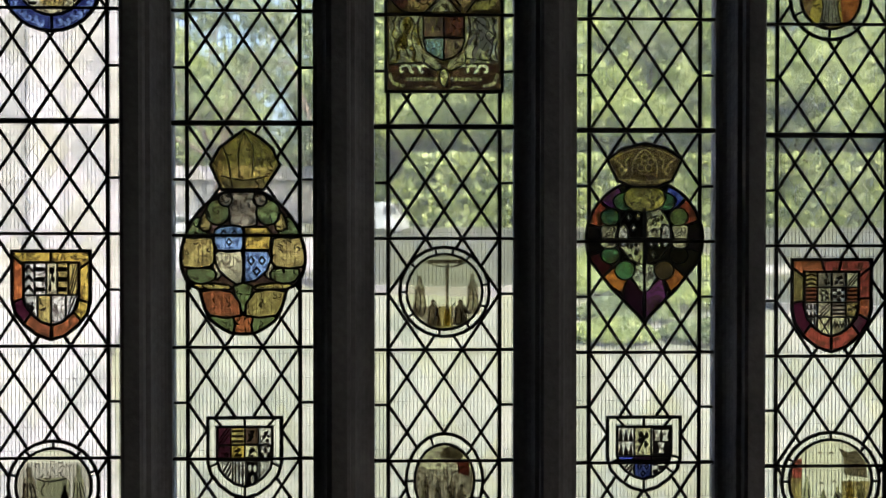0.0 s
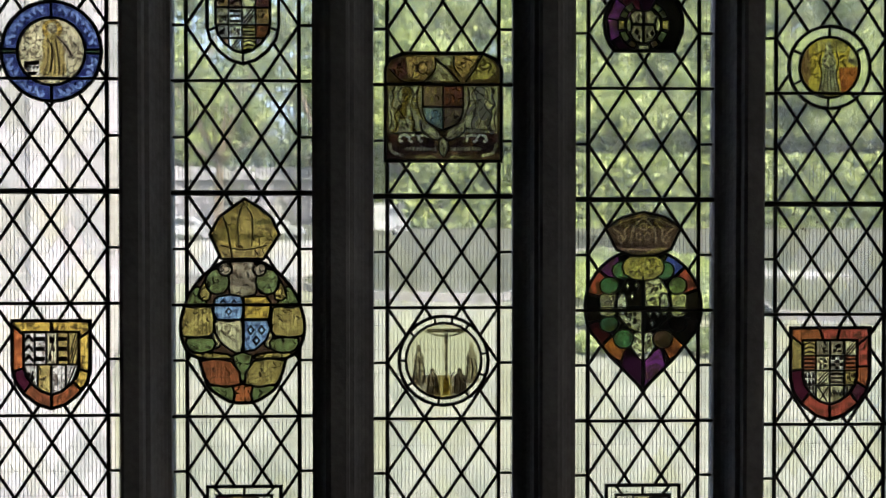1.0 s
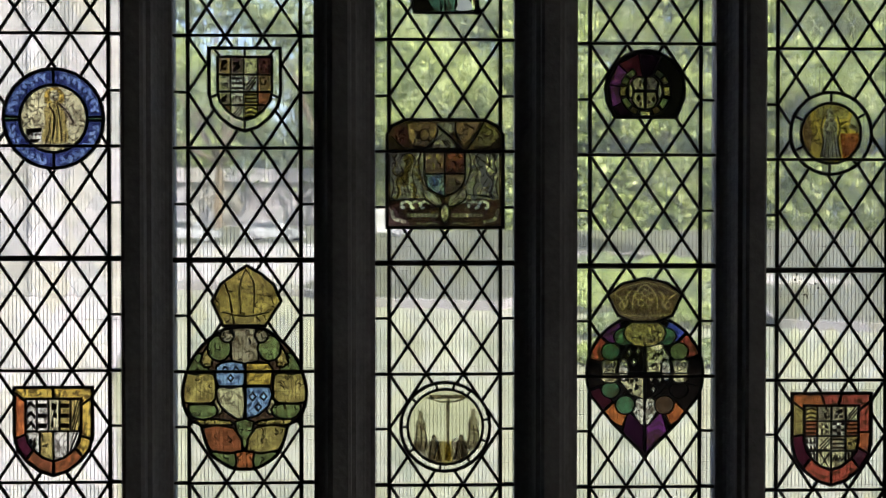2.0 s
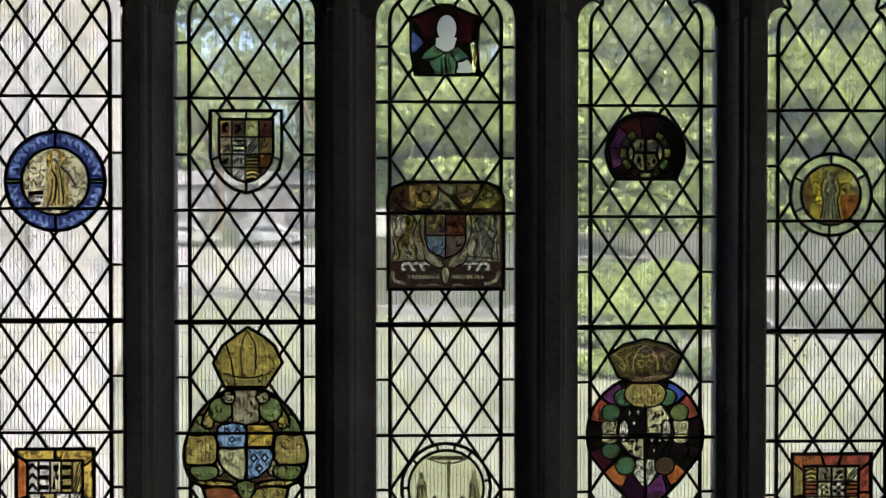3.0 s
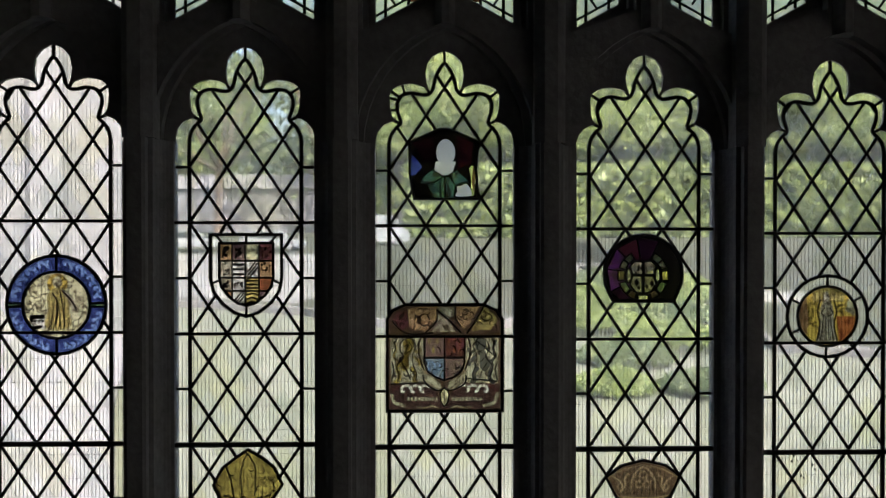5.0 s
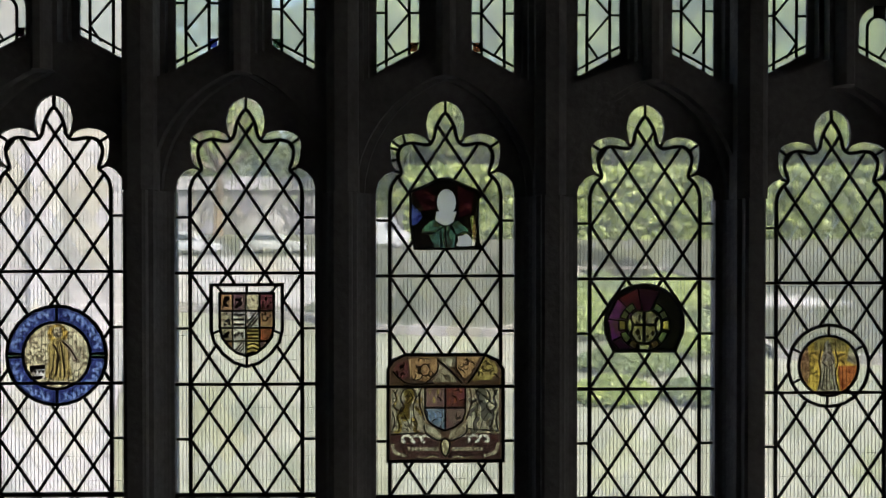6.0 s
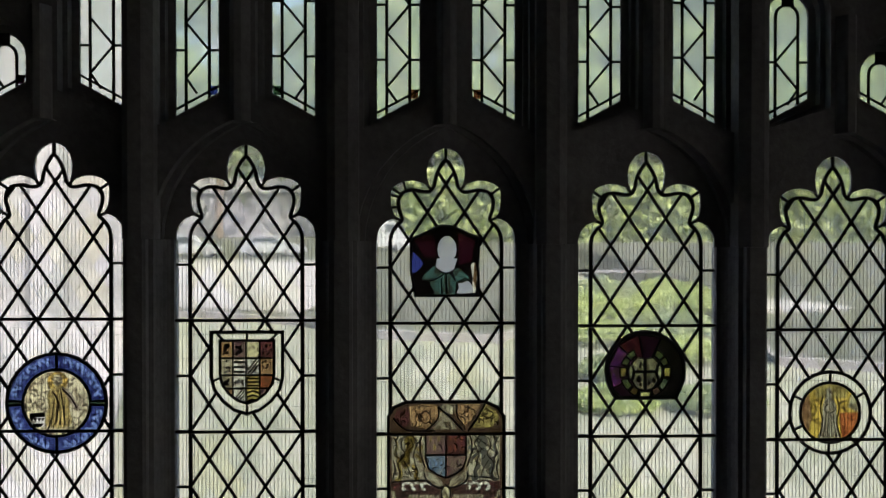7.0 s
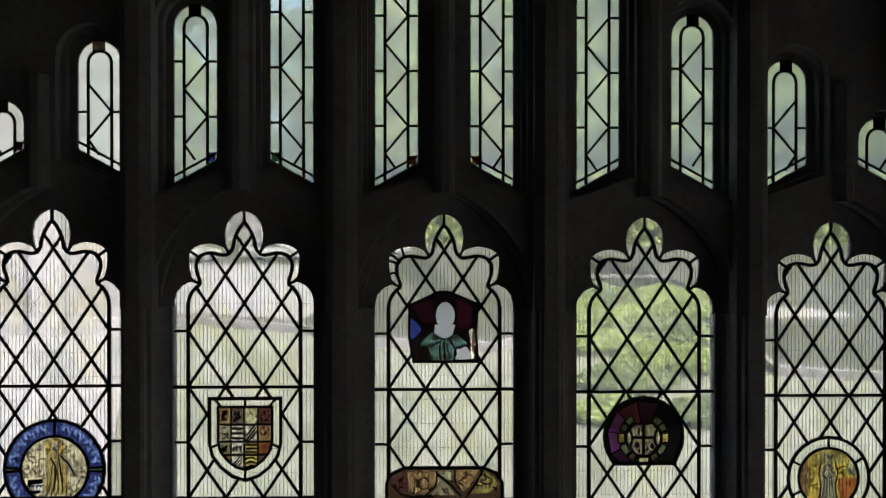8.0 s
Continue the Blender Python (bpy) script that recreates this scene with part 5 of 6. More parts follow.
# small dark roundel with a flat foot
md = Medal(3, "dark_roundel", "dark purple flat-footed stained glass roundel with small quartered shield", -1, -81)
edge = [(x + 1, y + 81) for x, y in MEDALS[3][0]]
pieces = []
for sx in (1, -1):
    def band(a0, a1):
        return [(sx * r * math.cos(radians(a0 + (a1 - a0) * k / 5)), -2 + r * math.sin(radians(a0 + (a1 - a0) * k / 5))) for r, ks in ((33, range(6)), (45, range(5, -1, -1))) for k in ks]
    pieces += [([(sx * x, y) for x, y in ((1.5, 22), (15, 24), (24, 14), (19, 0), (1.5, 0))], "grisdark"), ([(sx * x, y) for x, y in ((1.5, -3), (19, -3), (23, -18), (14, -31), (1.5, -34))], "grisdark"),
               (ring(sx * 26, -2, 4.8, 13, 10), "gris"), ([(sx * x, y) for x, y in ((33, 6), (45, 7), (45, -11), (33, -10))], "gold"),
               (band(18, 38), "moss"), (band(40, 62), "moss"), (band(-18, -46), "moss"), (band(-50, -70), "murky")]
pieces += [([(-10, -37), (10, -37), (9, -46), (-9, -46)], "gris")]
pieces += [(common(wedge(0, 0, a, a + 36, 66), edge), c) for a, c in ((136, "purple"), (172, "purple"), (100, "deepred"), (64, "aubergine"), (208, "aubergine"))]
md.fill(edge, pieces, "black")
charge(md, "leaf", (-20, 20, -30, 20), edge, 8)
md.lead(edge, 6.5, True)
md.lead([(0, 23), (0, -35)], 2.2)
md.lead([(-22, -1.5), (22, -1.5)], 2.2)

# crowned garter shield drawn to a point
md = Medal(3, "crowned_garter", "crowned stained glass arms in a red, black and purple garter", *GARTER[:2])
cr = [(x, y + 584) for x, y in CROWN]
lace = []
for k in range(5):          # a trefoil of pale lacework, half leaves to either side, a beaded band
    a = radians(90 + 72 * k)
    lace.append((brush(ring(12 * math.cos(a), 134 + 10 * math.sin(a), 6, 6, 9) + [(12 * math.cos(a) + 6, 134 + 10 * math.sin(a))], 2.2), "tan"))
lace.append((brush(smooth_line([(-22, 114), (-20, 138), (0, 158), (20, 138), (22, 114)], 4), 2.6), "tan"))
for sx in (1, -1):
    lace.append((brush(smooth_line([(sx * 26, 146), (sx * 34, 136), (sx * 32, 124), (sx * 42, 112)], 4), 3.2), "tan"))
    lace.append((brush(smooth_line([(sx * 56, 142), (sx * 42, 132), (sx * 36, 116)], 4), 2.4), "tan"))
    lace.append((brush(ring(sx * 41, 122, 5, 6, 8) + [(sx * 41 + 5, 122)], 2.0), "tan"))
    lace.append((brush(smooth_line([(sx * 60, 140), (sx * 34, 154), (0, 162)], 4), 1.6), "tan"))
lace.append((brush(smooth_line([(-46, 106), (0, 102), (46, 106)], 4), 2.0), "tan"))
for k in range(9):
    lace.append((ring(-36 + 9 * k, 98 + 0.004 * (9 * k - 36) ** 2, 2.4, 1.8, 7), "tan"))
md.fill(cr, [(p, c) for p, c in lace if all(inside(q, cr) for q in p)], "browncrown", 0)
md.lead(cr, 5.0, True)
base = GARTER_EDGE
pieces = [(ring(0, 72, 38, 25, 12), "gold")]
for sx in (1, -1):
    q = lambda pts, c: pieces.append(([(sx * x, y) for x, y in pts], c))
    q([(2, 54), (30, 52), (44, 30), (38, 2), (2, 2)], "black" if sx < 0 else "gris")
    q([(2, -2), (38, -2), (44, -14), (26, -36), (2, -46)], "gris" if sx < 0 else "black")
    pieces.insert(0, (ring(sx * 38, 6, 9, 20, 10), "white"))
    q(ring(37, 66, 19, 16, 12), "emerald")
    q(ring(61, 39, 17, 16, 12), "emerald" if sx < 0 else "green")
    q(smooth_line([(48, 22), (62, 26), (78, 22), (77, 4), (78, -12), (62, -17), (49, -12), (52, 4)], 2, True), "gris")
    q(ring(61, -29, 17, 15, 12), "emerald" if sx < 0 else "black")
    q(ring(35, -56, 18, 17, 12), "emerald" if sx < 0 else "murky")
    q(smooth_line([(2, -46), (16, -46), (24, -62), (16, -78), (2, -94)], 2, True), "white")
ringcol = [(18, 44, "brick"), (44, 66, "cobalt"), (116, 140, "purple"), (140, 166, "brick"), (196, 222, "deepred"), (222, 248, "orange"), (296, 318, "orange"), (166, 196, "black"), (-14, 18, "black")]
for a0, a1, c in ringcol:
    pieces.append(([(100 * math.cos(radians(a0 + 1)), 100 * math.sin(radians(a0 + 1))), *arc(0, 0, 103, 103, a0 + 1, a1 - 1, 3), (76 * math.cos(radians(a1 - 1)), 76 * math.sin(radians(a1 - 1))), (76 * math.cos(radians(a0 + 1)), 76 * math.sin(radians(a0 + 1)))], c))
for lx, ly in ((-28, 38), (-12, 40), (-20, 20), (12, -10), (26, -10), (16, -28)):
    pieces.insert(0, ([(lx + 4.5, ly), (lx, ly + 7), (lx - 4.5, ly), (lx, ly - 7)], "white"))
pieces += [([(2, -94), (30, -66), (40, -104), (2, -142)], "purple"), ([(-2, -94), (-30, -66), (-40, -104), (-2, -142)], "aubergine")]
md.fill(base, pieces, "black", cut=[cr])
charge(md, "leaf", (6, 36, 8, 46), ring(0, 0, 100), 4)
charge(md, "leaf", (-36, -6, -34, -4), ring(0, 0, 100), 6)
for p, q in zip(base, base[1:] + base[:1]):
    for e0, e1 in spans(p, q, lambda c: not inside(c, cr), 1.0):
        md.lead([e0, e1], 5.5)
md.lead([(0, 54), (0, -90)], 3.2)
md.lead([(-78, 0), (78, 0)], 3.0)
for x0, x1, y0, y1, k in ((-30, 30, 52, 90, 16), (-76, -50, -14, 24, 10), (50, 76, -14, 24, 10), (4, 40, 4, 50, 14), (-40, -4, -40, -2, 14), (-20, 20, -84, -46, 10)):
    md.scribble([(x0, y0), (x1, y0), (x1, y1), (x0, y1)], k, 40 + k)

shield_panel(3, LOW_SHIELD_B, "heraldic_shield", "white-bordered stained glass shield with blue, black and white quarterings", 17,
             [48, 90, 132, 203, 240, 270, 320, 345], [RIM],
             [(0, 0.56, [(0.32, "white", "vair"), (0.32, "gris", "beast"), (0.36, "white", "towers")]),
              (0.56, 0.64, [(0.32, "cobalt", None), (0.32, "aubergine", None), (0.36, "black", None)]),
              (0.64, 1.0, [(0.32, "white", "bend"), (0.32, "blue", "lozenges"), (0.36, "white", "check")])])

md, disc = roundel(4, AMBER_ROUNDEL, "amber_roundel", "round amber and gold glass panel with a greenish white border", 54, [30, 90, 155, 205, 268, 310], [RIM])
md.fill(disc, [
    (column_shape(-2, -48, 38, 92), "halftone"),
    ([(-54, 20), (-38, 40), (-34, -10), (-40, -40), (-54, -20)], "ochre"), ([(54, 14), (40, 40), (32, 10), (50, 0)], "gris"),
    ([(16, 0), (54, 0), (54, -30), (22, -48)], "orange"), ([(-30, 60), (34, 60), (30, 26), (-26, 26)], "gold")], "goldclear", 0)
folds(md, -2, -46, 34, 80, 4)
for j in (-1, 1):
    md.stroke(smooth_line([(-2 + j * 12, 30), (-2 + j * 17, 8), (-2 + j * 13, -16), (-2 + j * 19, -46)], 4), 2.2)
    md.stroke(smooth_line([(-2 + j * 4, 16), (-2 + j * 10, 6), (-2 + j * 2, 0)], 4), 1.6)

shield_panel(4, RED_SHIELD, "heraldic_shield", "stained glass shield with a brick-red border and sixteen small quarterings", 22,
             [0, 38, 75, 105, 142, 186, 232, 270, 308, 330], ["brick", "brick", "brick", "rust", "gold", "deepred", "brick", "brick", "deepred", "orange"],
             [(0, 0.24, [(0.24, "gold", "chev"), (0.26, "grisdark", "leaf"), (0.26, "grisdark", "beast"), (0.24, "gris", "bend")]),
              (0.24, 0.47, [(0.24, "rust", "bars"), (0.26, "gris", "leaf"), (0.26, "white", "check"), (0.24, "rust", "bars")]),
              (0.47, 0.70, [(0.24, "white", "vair"), (0.26, "gris", "bend"), (0.26, "grisdark", "bars"), (0.24, "gold", "leaf")]),
              (0.70, 1.0, [(0.24, "white", "pales"), (0.26, "gris", "saltire"), (0.26, "gris", "dance"), (0.24, "grisdark", "pales")])])

md, disc = roundel(4, BIG_ROUNDEL, "painted_roundel", "large round pale-bordered glass panel with a yellowish painted scene", 75, [0, 45, 90, 152, 180, 215, 260, 300, 335], [RIM])
slice_disc(md, disc, [([(-90, -90), (-52, -90), (-52, 6), (-90, 6)], "gold"), ([(-90, 6), (-52, 6), (-52, 40), (-90, 40)], "brick"), ([(-52, -90), (20, -90), (20, 90), (-52, 90)], "palegris"), ([(20, -90), (90, -90), (90, 0), (20, 0)], "gold"), ([(20, 0), (90, 0), (90, 90), (20, 90)], "palegris"), ([(-90, 40), (-52, 40), (-52, 90), (-90, 90)], "palegris")])
md.wash([(14, 60), (30, 52), (46, 56), (62, 34), (66, 6), (24, 12), (22, 42)], "washdark")
for x in (28, 36, 52):
    md.stroke([(x, 36), (x, 4)], 2.4, "palegris")
md.stroke([(-46, 58), (-46, 14)], 4.0)
for x, w, h, c in ((-44, 22, 66, "palegris"), (-14, 20, 40, "gris"), (12, 22, 46, "gris"), (34, 22, 58, "washgold"), (54, 22, 56, "palegris")):
    md.wash(column_shape(x, -56, w, h), c)
    for j in (-0.25, 0.2):
        md.stroke(smooth_line([(x + w * j * 0.6, -56 + h * 0.66), (x + w * j, -56 + h * 0.3), (x + w * j * 0.8, -54)], 4), 1.4)
for x, y in ((-20, 50), (0, 50), (6, -2), (-18, -4)):
    md.stroke(smooth_line([(x - 4, y), (x, y + 3), (x + 4, y - 1)], 3), 2.6, "washdark")

# ---------------------------------------------------------------- outside: a lawn that rises to a tarmac yard and a belt of trees
def ground_z(y):
    return -0.30 + 0.045 * min(max(y - 3.0, 0.0), 95.0)


v, f = [], []
XS = [-700, -300, -150, -80, -50, -30, -20, -12, -6, 0, 6, 12, 20, 30, 50, 80, 150, 300, 700]
YS = [-300, -100, -30, -8, 3] + [3 + 5 * k for k in range(1, 20)] + [110, 140, 200, 400, 900]
for y in YS:
    for x in XS:
        v.append((x, y, ground_z(y) + (0.12 * noise.noise((x * 0.11, y * 0.13, 0)) if 6 < y < 90 else 0)))
for j in range(len(YS) - 1):
    for i in range(len(XS) - 1):
        a = j * len(XS) + i
        f.append((a, a + 1, a + len(XS) + 1, a + len(XS)))
tagged(finish("ground", v, f, GRASS, smooth=True), "dry pale green lawn rising away from the window", "lawn", kind="structure")

# tarmac yard with a kerb; a tongue of lawn with the shrubs on it runs back into it
edge_pts = [(-120, 31), (-30, 29.5), (-8, 27.5), (-4, 25.5), (-2, 23), (2, 22), (3.2, 24), (6.0, 33), (8.5, 45), (13.5, 45), (12.2, 33), (10.2, 25), (8.6, 18.4), (11, 17.4), (40, 16.5), (120, 16)]
v = []
for x, y in edge_pts:
    for yy in (y, y + (88 - y) * 0.33, y + (88 - y) * 0.66, 88):
        v.append((x, yy, ground_z(yy) + 0.16))
f = [(4 * i + j, 4 * i + 4 + j, 4 * i + 5 + j, 4 * i + 1 + j) for i in range(len(edge_pts) - 1) for j in range(3)]
tagged(finish("road", v, f, ROAD), "grey tarmac yard at the top of the lawn", "road", kind="structure")
v, f = [], []
for x, y in edge_pts:
    z = ground_z(y)
    v += [(x, y - 0.35, z - 0.3), (x, y - 0.35, z + 0.24), (x, y, z + 0.24), (x, y, z - 0.3)]
for i in range(len(edge_pts) - 1):
    f += [(4 * i + j, 4 * i + 4 + j, 4 * i + 4 + (j + 1) % 4, 4 * i + (j + 1) % 4) for j in range(4)]
tagged(finish("kerb", v, f, GRAVEL), "pale stone kerb along the yard", "kerb", kind="structure")


v = []
for x, y in ((-2.4, 4.0), (-5.4, 12.0), (-9.0, 24.0), (-40.0, 24.0), (-40.0, 12.0), (-40.0, 4.0)):
    v += [(x, y, ground_z(y) + 0.17), (x, y, ground_z(y) - 0.3)]
tagged(finish("path", v, [(0, 2, 8, 10), (2, 4, 6, 8)] + [(2 * i, 2 * i + 1, (2 * i + 3) % 12, (2 * i + 2) % 12) for i in range(6)], GRAVEL), "pale gravel path beside the stone building", "path", kind="structure")


# patch of sun at the near side of the yard, its brightness put into a pale surface
bay = smooth_line([(10.8, 28.0), (11.2, 31.0), (13.0, 31.4), (14.6, 30.2), (15.6, 28.2), (13.2, 27.4)], 4, True)
v = [(x, y, ground_z(y) + dz) for dz in (0.20, 0.0) for x, y in bay]
k = len(bay)
tagged(finish("pavement", v, [tuple(range(k))] + [(i, i + k, (i + 1) % k + k, (i + 1) % k) for i in range(k)], SUNPATCH), "patch of sun on the tarmac, laid as a paler surface", "pavement", kind="structure")


def pale_building():
    x0, x1, y0, h, deep = -34.0, -9.3, 24.0, 15.0, 2.2
    g = ground_z(y0) - 0.3
    thing = tagged(empty("stone_building", (x0 + x1) / 2, y0 + 1, g), "pale sunlit ashlar building with a plain buttressed wall", "building")
    m = Matrix.Translation((-(x0 + x1) / 2, -y0 - 1, -g))
    obs = [part("wall", box_bm(x0, x1, y0, y0 + deep, g, h), ASHLAR, thing),
           part("plinth", box_bm(x0 - 0.1, x1 + 0.1, y0 - 0.15, y0 + deep + 0.1, g, g + 1.0, 0.04), ASHLAR, thing),
           part("roof", box_bm(x0 - 0.3, x1 + 0.3, y0 - 0.3, y0 + deep + 0.3, h, h + 0.3), GRAVEL, thing)]
    for k in range(3):
        bx = -11.6 - 6.5 * k
        obs.append(part("buttress", box_bm(bx - 0.5, bx + 0.5, y0 - 0.5, y0, g, 13.0, 0.03), ASHLAR, thing))
    for zc in range(1, 14):
        obs.append(part("string_course", box_bm(x0 + 0.01, x1 + 0.012, y0 - 0.012, y0, zc * 1.0, zc * 1.0 + 0.03), WALLSTONE, thing))
    for ob in obs:
        ob.matrix_parent_inverse = m


pale_building()


def bright_range():
    """A made-up low pale range across the far side of the yard, for the brightness under the trees."""
    x0, x1, y0, deep = -33.0, -4.6, 100.0, 6.0
    g = ground_z(y0) - 0.3
    h = g + 5.6
    thing = tagged(empty("low_building", (x0 + x1) / 2, y0 + 3, g), "made-up low pale block giving the brightness behind thin trees", "building")
    m = Matrix.Translation((-(x0 + x1) / 2, -y0 - 3, -g))
    obs = [part("wall", box_bm(x0, x1, y0, y0 + deep, g, h), ASHLAR, thing), part("plinth", box_bm(x0 - 0.1, x1 + 0.1, y0 - 0.1, y0 + deep + 0.1, g, g + 0.7, 0.04), ASHLAR, thing)]
    v = [(x, y, z) for x in (x0 - 0.3, x1 + 0.3) for y, z in ((y0 - 0.4, h), (y0 + deep / 2, h + 1.9), (y0 + deep + 0.4, h))]
    obs.append(finish("roof", v, [(0, 3, 4, 1), (1, 4, 5, 2), (0, 1, 2), (3, 5, 4), (0, 2, 5, 3)], GRAVEL, thing))
    for ob in obs:
        ob.matrix_parent_inverse = m


bright_range()

# brightly sunlit -x side of the yard, the light put into a paler surface
fore = [(-60, 31.5), (-30, 30.6), (-8, 28.6), (-4.4, 27.0), (-3.6, 34), (-5.0, 54), (-60, 56)]
k = len(fore)
v = [(x, y, ground_z(y) + dz) for dz in (0.20, 0.0) for x, y in fore]
tagged(finish("pavement", v, [tuple(range(k))] + [(i, i + k, (i + 1) % k + k, (i + 1) % k) for i in range(k)], SUNPATCH), "sunlit part of the yard, laid as a paler surface", "pavement", kind="structure")


def tree_meshes(seed, height, spread, leaves, size, low=0.12):
    """Trunk with limbs, and a crown of small leaf sprays set round the limbs' ends."""
    r = random.Random(seed)
    bm = bmesh.new()

    def limb(a, b, ra, rb):
        d = b - a
        q = d.to_track_quat('Z', 'Y').to_matrix().to_4x4()
        bmesh.ops.create_cone(bm, cap_ends=True, segments=7, radius1=ra, radius2=rb, depth=d.length, matrix=Matrix.Translation((a + b) / 2) @ q)

    fork = Vector((r.uniform(-0.3, 0.3), r.uniform(-0.3, 0.3), height * 0.28))
    limb(Vector((0, 0, -0.4)), fork, height * 0.022, height * 0.016)
    ends = []
    for k in range(14):
        a = 2 * math.pi * (k / 14) * 3 + r.uniform(-0.3, 0.3)
        up = r.uniform(0.22, 0.9)
        reach = spread * (0.85 - 0.5 * abs(up - 0.45)) * r.uniform(0.6, 1.0)
        e = Vector((math.cos(a) * reach, math.sin(a) * reach, height * up))
        limb(fork if up > 0.35 else fork * 0.8, e, height * 0.009, height * 0.003)
        ends.append(e)
        for _ in range(2):
            e2 = e + Vector((r.uniform(-1, 1), r.uniform(-1, 1), r.uniform(-0.6, 0.8))) * spread * 0.32
            limb(e, e2, height * 0.003, height * 0.0015)
            ends.append(e2)
    ends.append(Vector((0, 0, height * 0.95)))
    v, f = [], []
    for _ in range(leaves):
        e = r.choice(ends)
        p = e + Vector((r.gauss(0, 1), r.gauss(0, 1), r.gauss(0, 0.8))) * spread * 0.16
        if p.z < height * low:
            p.z = height * low + r.random() * height * 0.06
        n = Vector((r.gauss(0, 1), r.gauss(0, 1), r.gauss(0.6, 1))).normalized()
        t = Matrix.Rotation(r.uniform(0, 6.28), 3, n) @ n.orthogonal().normalized()
        b = n.cross(t)
        s = size * r.uniform(0.6, 1.3)
        k = len(v)
        v += [tuple(p - t * s), tuple(p - b * s * 0.55 + n * s * 0.15), tuple(p + t * s), tuple(p + b * s * 0.55 + n * s * 0.15)]
        f.append((k, k + 1, k + 2, k + 3))
    return bm, v, f


def tree(name, seed, x, y, height, spread, leaves, size, mat, label, low=0.12):
    thing = tagged(empty(name, 0, 0, 0), label, "tree", "trees beyond the lawn")
    bm, v, f = tree_meshes(seed, height, spread, leaves, size, low)
    part("trunk", bm, BARK, thing)
    finish("crown", v, f, mat, thing)
    thing.matrix_world = pose(x, y, ground_z(y), 0, 0, 0)
    return thing


tree_a = tree("tree", 1, 12, 98, 29, 10, 12000, 0.48, LEAFSUN, "broad green deciduous tree in full summer leaf")
tree_b = tree("tree", 2, 26, 106, 33, 11, 11000, 0.50, LEAFDARK, "tall dark-leaved tree in summer leaf")
tree_c = tree("tree", 3, 21, 90, 17, 6.5, 9000, 0.34, LEAFSUN, "sunlit lime-green tree beside the yard")
for src, x, y, rz in ((tree_a, -4, 104, 40), (tree_a, 40, 98, 130), (tree_b, 52, 108, 200), (tree_b, 3, 120, 10), (tree_a, -36, 126, 222), (tree_b, 68, 120, 260), (tree_b, 18, 130, 300), (tree_a, 36, 128, 20), (tree_b, -6, 138, 150),
                      (tree_c, 6, 92, 90), (tree_c, 34, 90, 200), (tree_c, 46, 88, 20), (tree_a, 58, 96, 300), (tree_c, 28, 89, 250), (tree_c, 40, 90, 160), (tree_c, 13, 91, 310), (tree_c, -2, 92, 35), (tree_c, 54, 90, 100)):
    copy_thing(src, pose(x, y, ground_z(y), 0, 0, rz))


thin = tree("tree", 6, -23, 92, 25, 9, 1300, 0.36, LEAF, "thin-crowned tree with light showing through its leaves")
copy_thing(thin, pose(-11, 94, ground_z(94), 0, 0, 130))
tree_d = tree("tree", 4, 10, 150, 50, 17, 8500, 0.75, LEAF, "very tall broad tree rising behind the belt")
for x, y, rz in ((-6, 156, 60), (-46, 160, 250), (-25, 178, 95), (34, 152, 120), (60, 150, 200), (84, 158, 330)):
    copy_thing(tree_d, pose(x, y, ground_z(y), 0, 0, rz))


def hedge(x0, x1, y, h, seed):
    r = random.Random(seed)
    v, f = [], []
    for _ in range(30000):
        p = Vector((r.uniform(x0, x1), y + r.gauss(0, 0.7), ground_z(y) + r.random() * h))
        n = Vector((r.gauss(0, 1), r.gauss(0, 1), r.gauss(0.6, 1))).normalized()
        t = Matrix.Rotation(r.uniform(0, 6.28), 3, n) @ n.orthogonal().normalized()
        b = n.cross(t)
        s = 0.45 * r.uniform(0.6, 1.3)
        k = len(v)
        v += [tuple(p - t * s), tuple(p - b * s * 0.6), tuple(p + t * s), tuple(p + b * s * 0.6)]
        f.append((k, k + 1, k + 2, k + 3))
    tagged(finish("hedge", v, f, LEAFSUN), "sunlit yellow-green hedge before the trees", "hedge", kind="stuff")


hedge(-2, 80, 82.5, 7.4, 9)


def shrub(x, y, h, w, seed, mat, label):
    """Low leafy bush: stems and many small leaves."""
    r = random.Random(seed)
    thing = tagged(empty("shrub", x, y, ground_z(y)), label, "shrub", "shrubs on the lawn")
    bm = bmesh.new()
    for k in range(7):
        a = k * 0.9
        top = Vector((math.cos(a) * w * 0.5, math.sin(a) * w * 0.5, h * 0.75))
        q = top.to_track_quat('Z', 'Y').to_matrix().to_4x4()
        bmesh.ops.create_cone(bm, cap_ends=True, segments=5, radius1=0.03, radius2=0.01, depth=top.length, matrix=Matrix.Translation(top / 2) @ q)
    part("stems", bm, BARK, thing)
    v, f = [], []
    for _ in range(3000):
        a, rr = r.uniform(0, 6.283), w * math.sqrt(r.random())
        top = h * (1 - 0.6 * (rr / w) ** 2) * (0.85 + 0.25 * noise.noise((math.cos(a) * rr, math.sin(a) * rr, seed)))
        p = Vector((math.cos(a) * rr, math.sin(a) * rr, top * (1 - 0.6 * r.random() ** 2)))
        n = Vector((r.gauss(0, 1), r.gauss(0, 1), r.gauss(0.6, 1))).normalized()
        t = Matrix.Rotation(r.uniform(0, 6.28), 3, n) @ n.orthogonal().normalized()
        b = n.cross(t)
        s = 0.07 * r.uniform(0.6, 1.4)
        k = len(v)
        v += [tuple(p - t * s), tuple(p - b * s * 0.55), tuple(p + t * s), tuple(p + b * s * 0.55)]
        f.append((k, k + 1, k + 2, k + 3))
    finish("foliage", v, f, mat, thing)


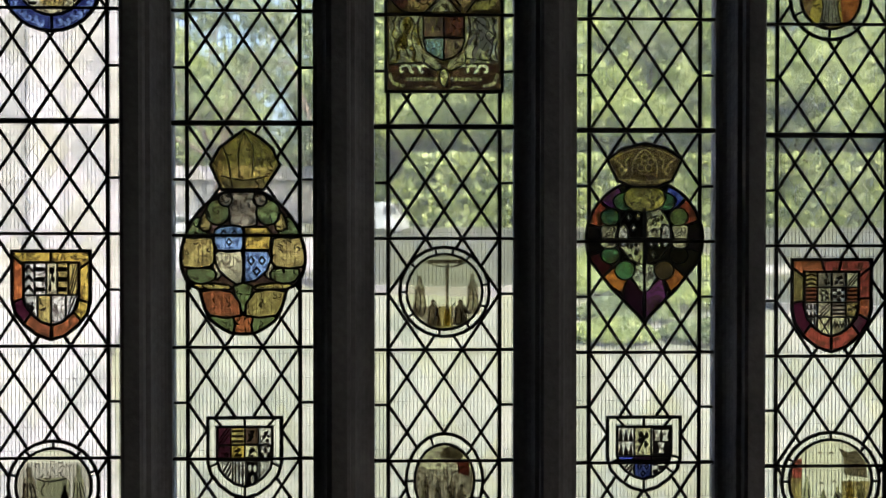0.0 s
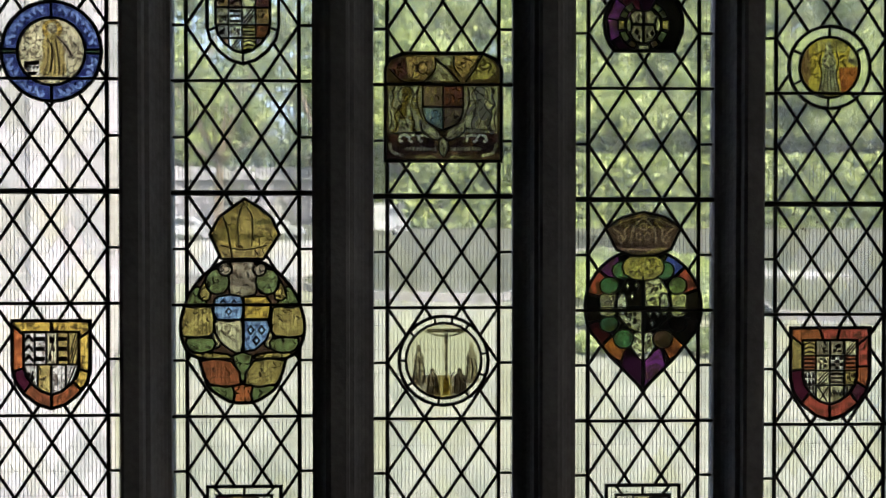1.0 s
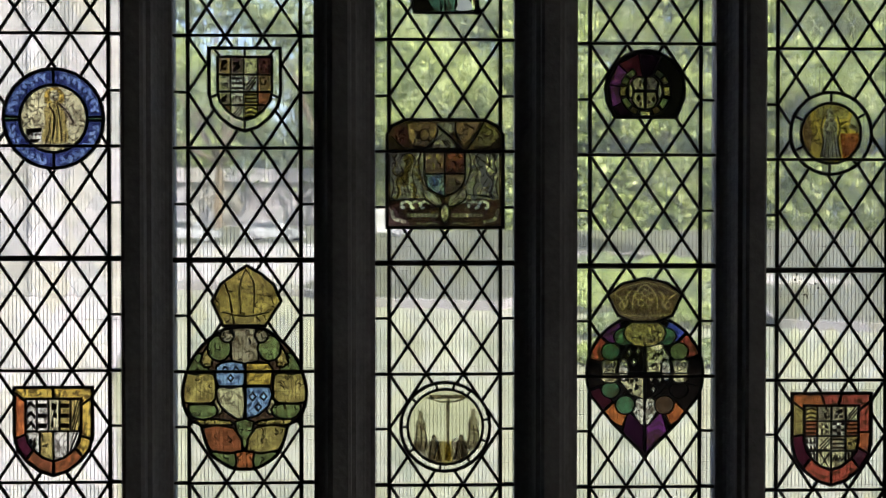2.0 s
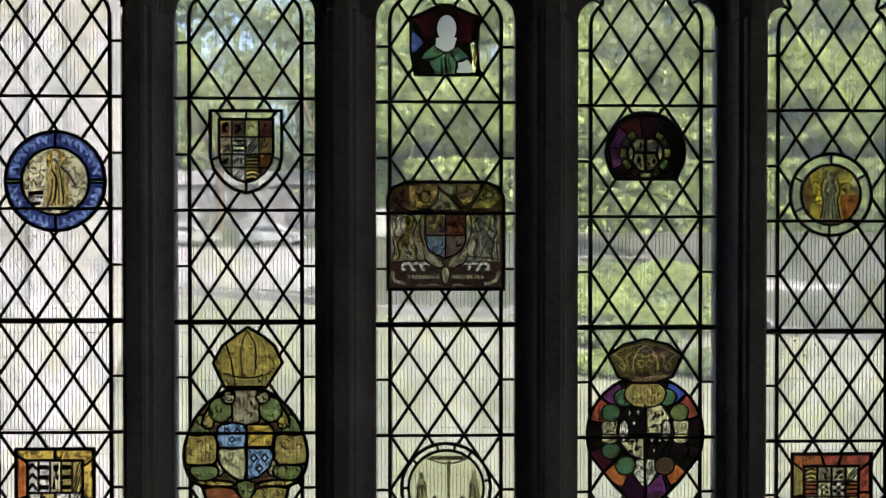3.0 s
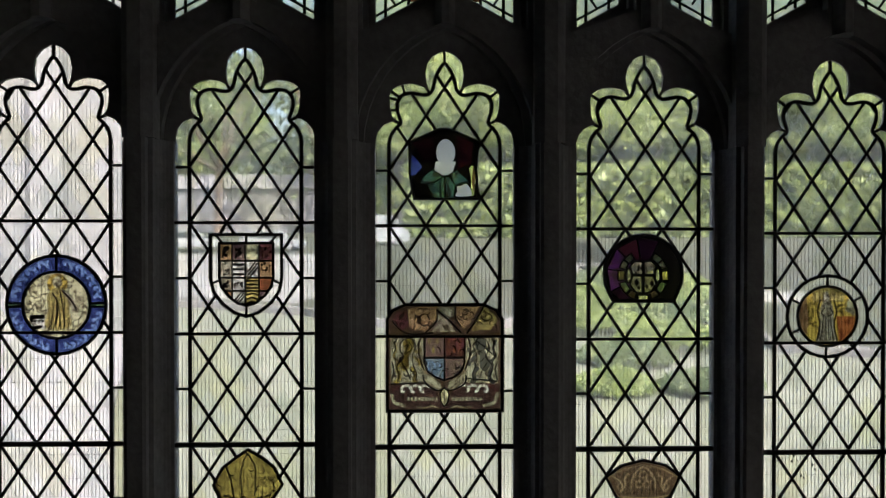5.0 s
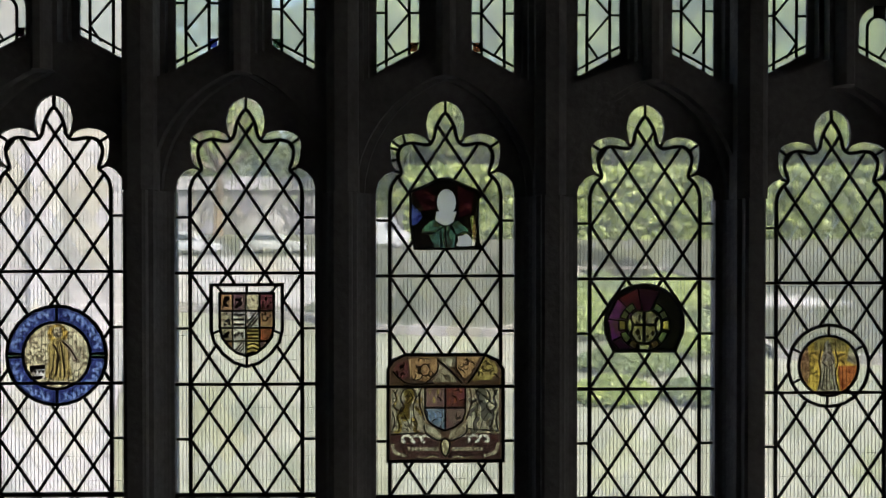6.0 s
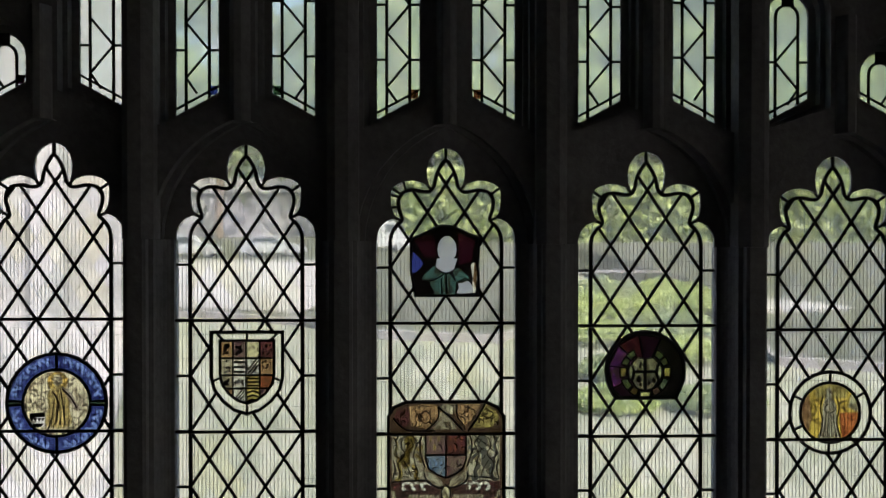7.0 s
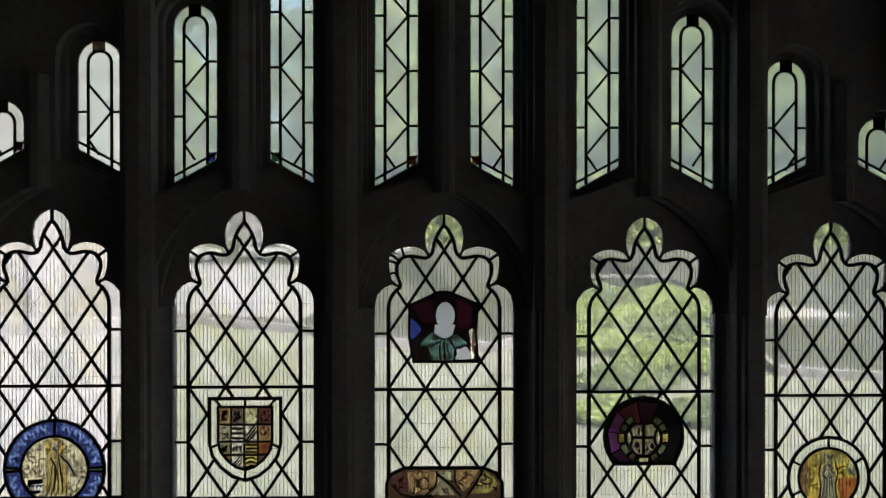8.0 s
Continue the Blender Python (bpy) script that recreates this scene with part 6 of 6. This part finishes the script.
for k, (x, y, h, w, mat) in enumerate(((4.6, 17, 0.6, 1.2, LEAF), (6.2, 19, 0.8, 1.4, LEAFSUN), (5.0, 22, 0.8, 1.5, LEAFSUN), (7.4, 23, 0.9, 1.6, LEAF), (6.0, 27, 1.0, 1.8, LEAFSUN), (8.8, 28, 1.1, 1.9, LEAFSUN), (7.2, 32, 1.1, 2.0, LEAF), (10.2, 33, 1.0, 1.7, LEAFSUN), (3.6, 14, 0.5, 0.9, LEAFSUN), (5.6, 14, 0.5, 1.0, LEAF))):
    shrub(x, y, h, w, 5 + k, mat, "low yellow-green sunlit bush on the lawn" if mat is LEAFSUN else "low mid-green bush on the lawn")


def vehicle(name, label, cat, x, y, rz, length, height, van):
    """A parked vehicle: shaped body, glazing and four wheels."""
    thing = tagged(empty(name), label, cat, "parked vehicles")
    hw = 0.9
    if van:
        side = [(-0.5, 0.14), (-0.5, 0.96), (-0.47, 1.0), (0.26, 1.0), (0.36, 0.62), (0.48, 0.52), (0.5, 0.4), (0.5, 0.14)]
        glaz = [(0.12, 0.62), (0.12, 0.9), (0.262, 0.9), (0.335, 0.62)]
    else:
        side = [(-0.5, 0.2), (-0.5, 0.55), (-0.46, 0.62), (-0.3, 0.95), (-0.1, 1.0), (0.08, 0.98), (0.22, 0.64), (0.44, 0.54), (0.5, 0.42), (0.5, 0.2)]
        glaz = [(-0.36, 0.66), (-0.27, 0.91), (0.05, 0.91), (0.165, 0.66)]
    k = len(side)
    v = [(a * length, s * hw * (0.86 if b > 0.7 else 1), b * height) for s in (-1, 1) for a, b in side]
    f = [tuple(range(k)), tuple(range(k, 2 * k))[::-1]] + [(i, k + i, k + (i + 1) % k, (i + 1) % k) for i in range(k)]
    finish("body", v, f, CARPAINT, thing)
    for s in (-1, 1):
        m = len(glaz)
        v = [(a * length, s * (hw + o) * (0.9 if b > 0.8 else 0.97), b * height) for o in (0.03, -0.02) for a, b in glaz]
        f = [tuple(range(m)), tuple(range(m, 2 * m))[::-1]] + [(i, m + i, m + (i + 1) % m, (i + 1) % m) for i in range(m)]
        finish("side_window", v, f, DARKGLASS, thing)
        for a in (-0.31, 0.32):
            bm = bmesh.new()
            bmesh.ops.create_cone(bm, cap_ends=True, segments=18, radius1=0.33, radius2=0.33, depth=0.22, matrix=Matrix.Translation((a * length, s * (hw - 0.08), 0.33)) @ Matrix.Rotation(radians(90), 4, 'X'))
            wheel = part("wheel", bm, RUBBER, thing)
            bm = bmesh.new()
            bmesh.ops.create_cone(bm, cap_ends=True, segments=14, radius1=0.20, radius2=0.17, depth=0.03, matrix=Matrix.Translation((a * length, s * (hw + 0.035), 0.33)) @ Matrix.Rotation(radians(-90 * s), 4, 'X'))
            part("rim", bm, CARPAINT, wheel)
    thing.matrix_world = pose(x, y, ground_z(y) + 0.16, 0, 0, rz)


vehicle("parked_van", "white van parked on the tarmac before the trees", "van", -4.0, 66, 8, 5.2, 2.4, True)
vehicle("parked_car", "silver car parked on the tarmac before the trees", "car", -16.8, 58, 4, 4.3, 1.55, False)
vehicle("parked_car", "silver car parked on the tarmac before the trees", "car", -11.0, 59, -6, 4.4, 1.5, False)
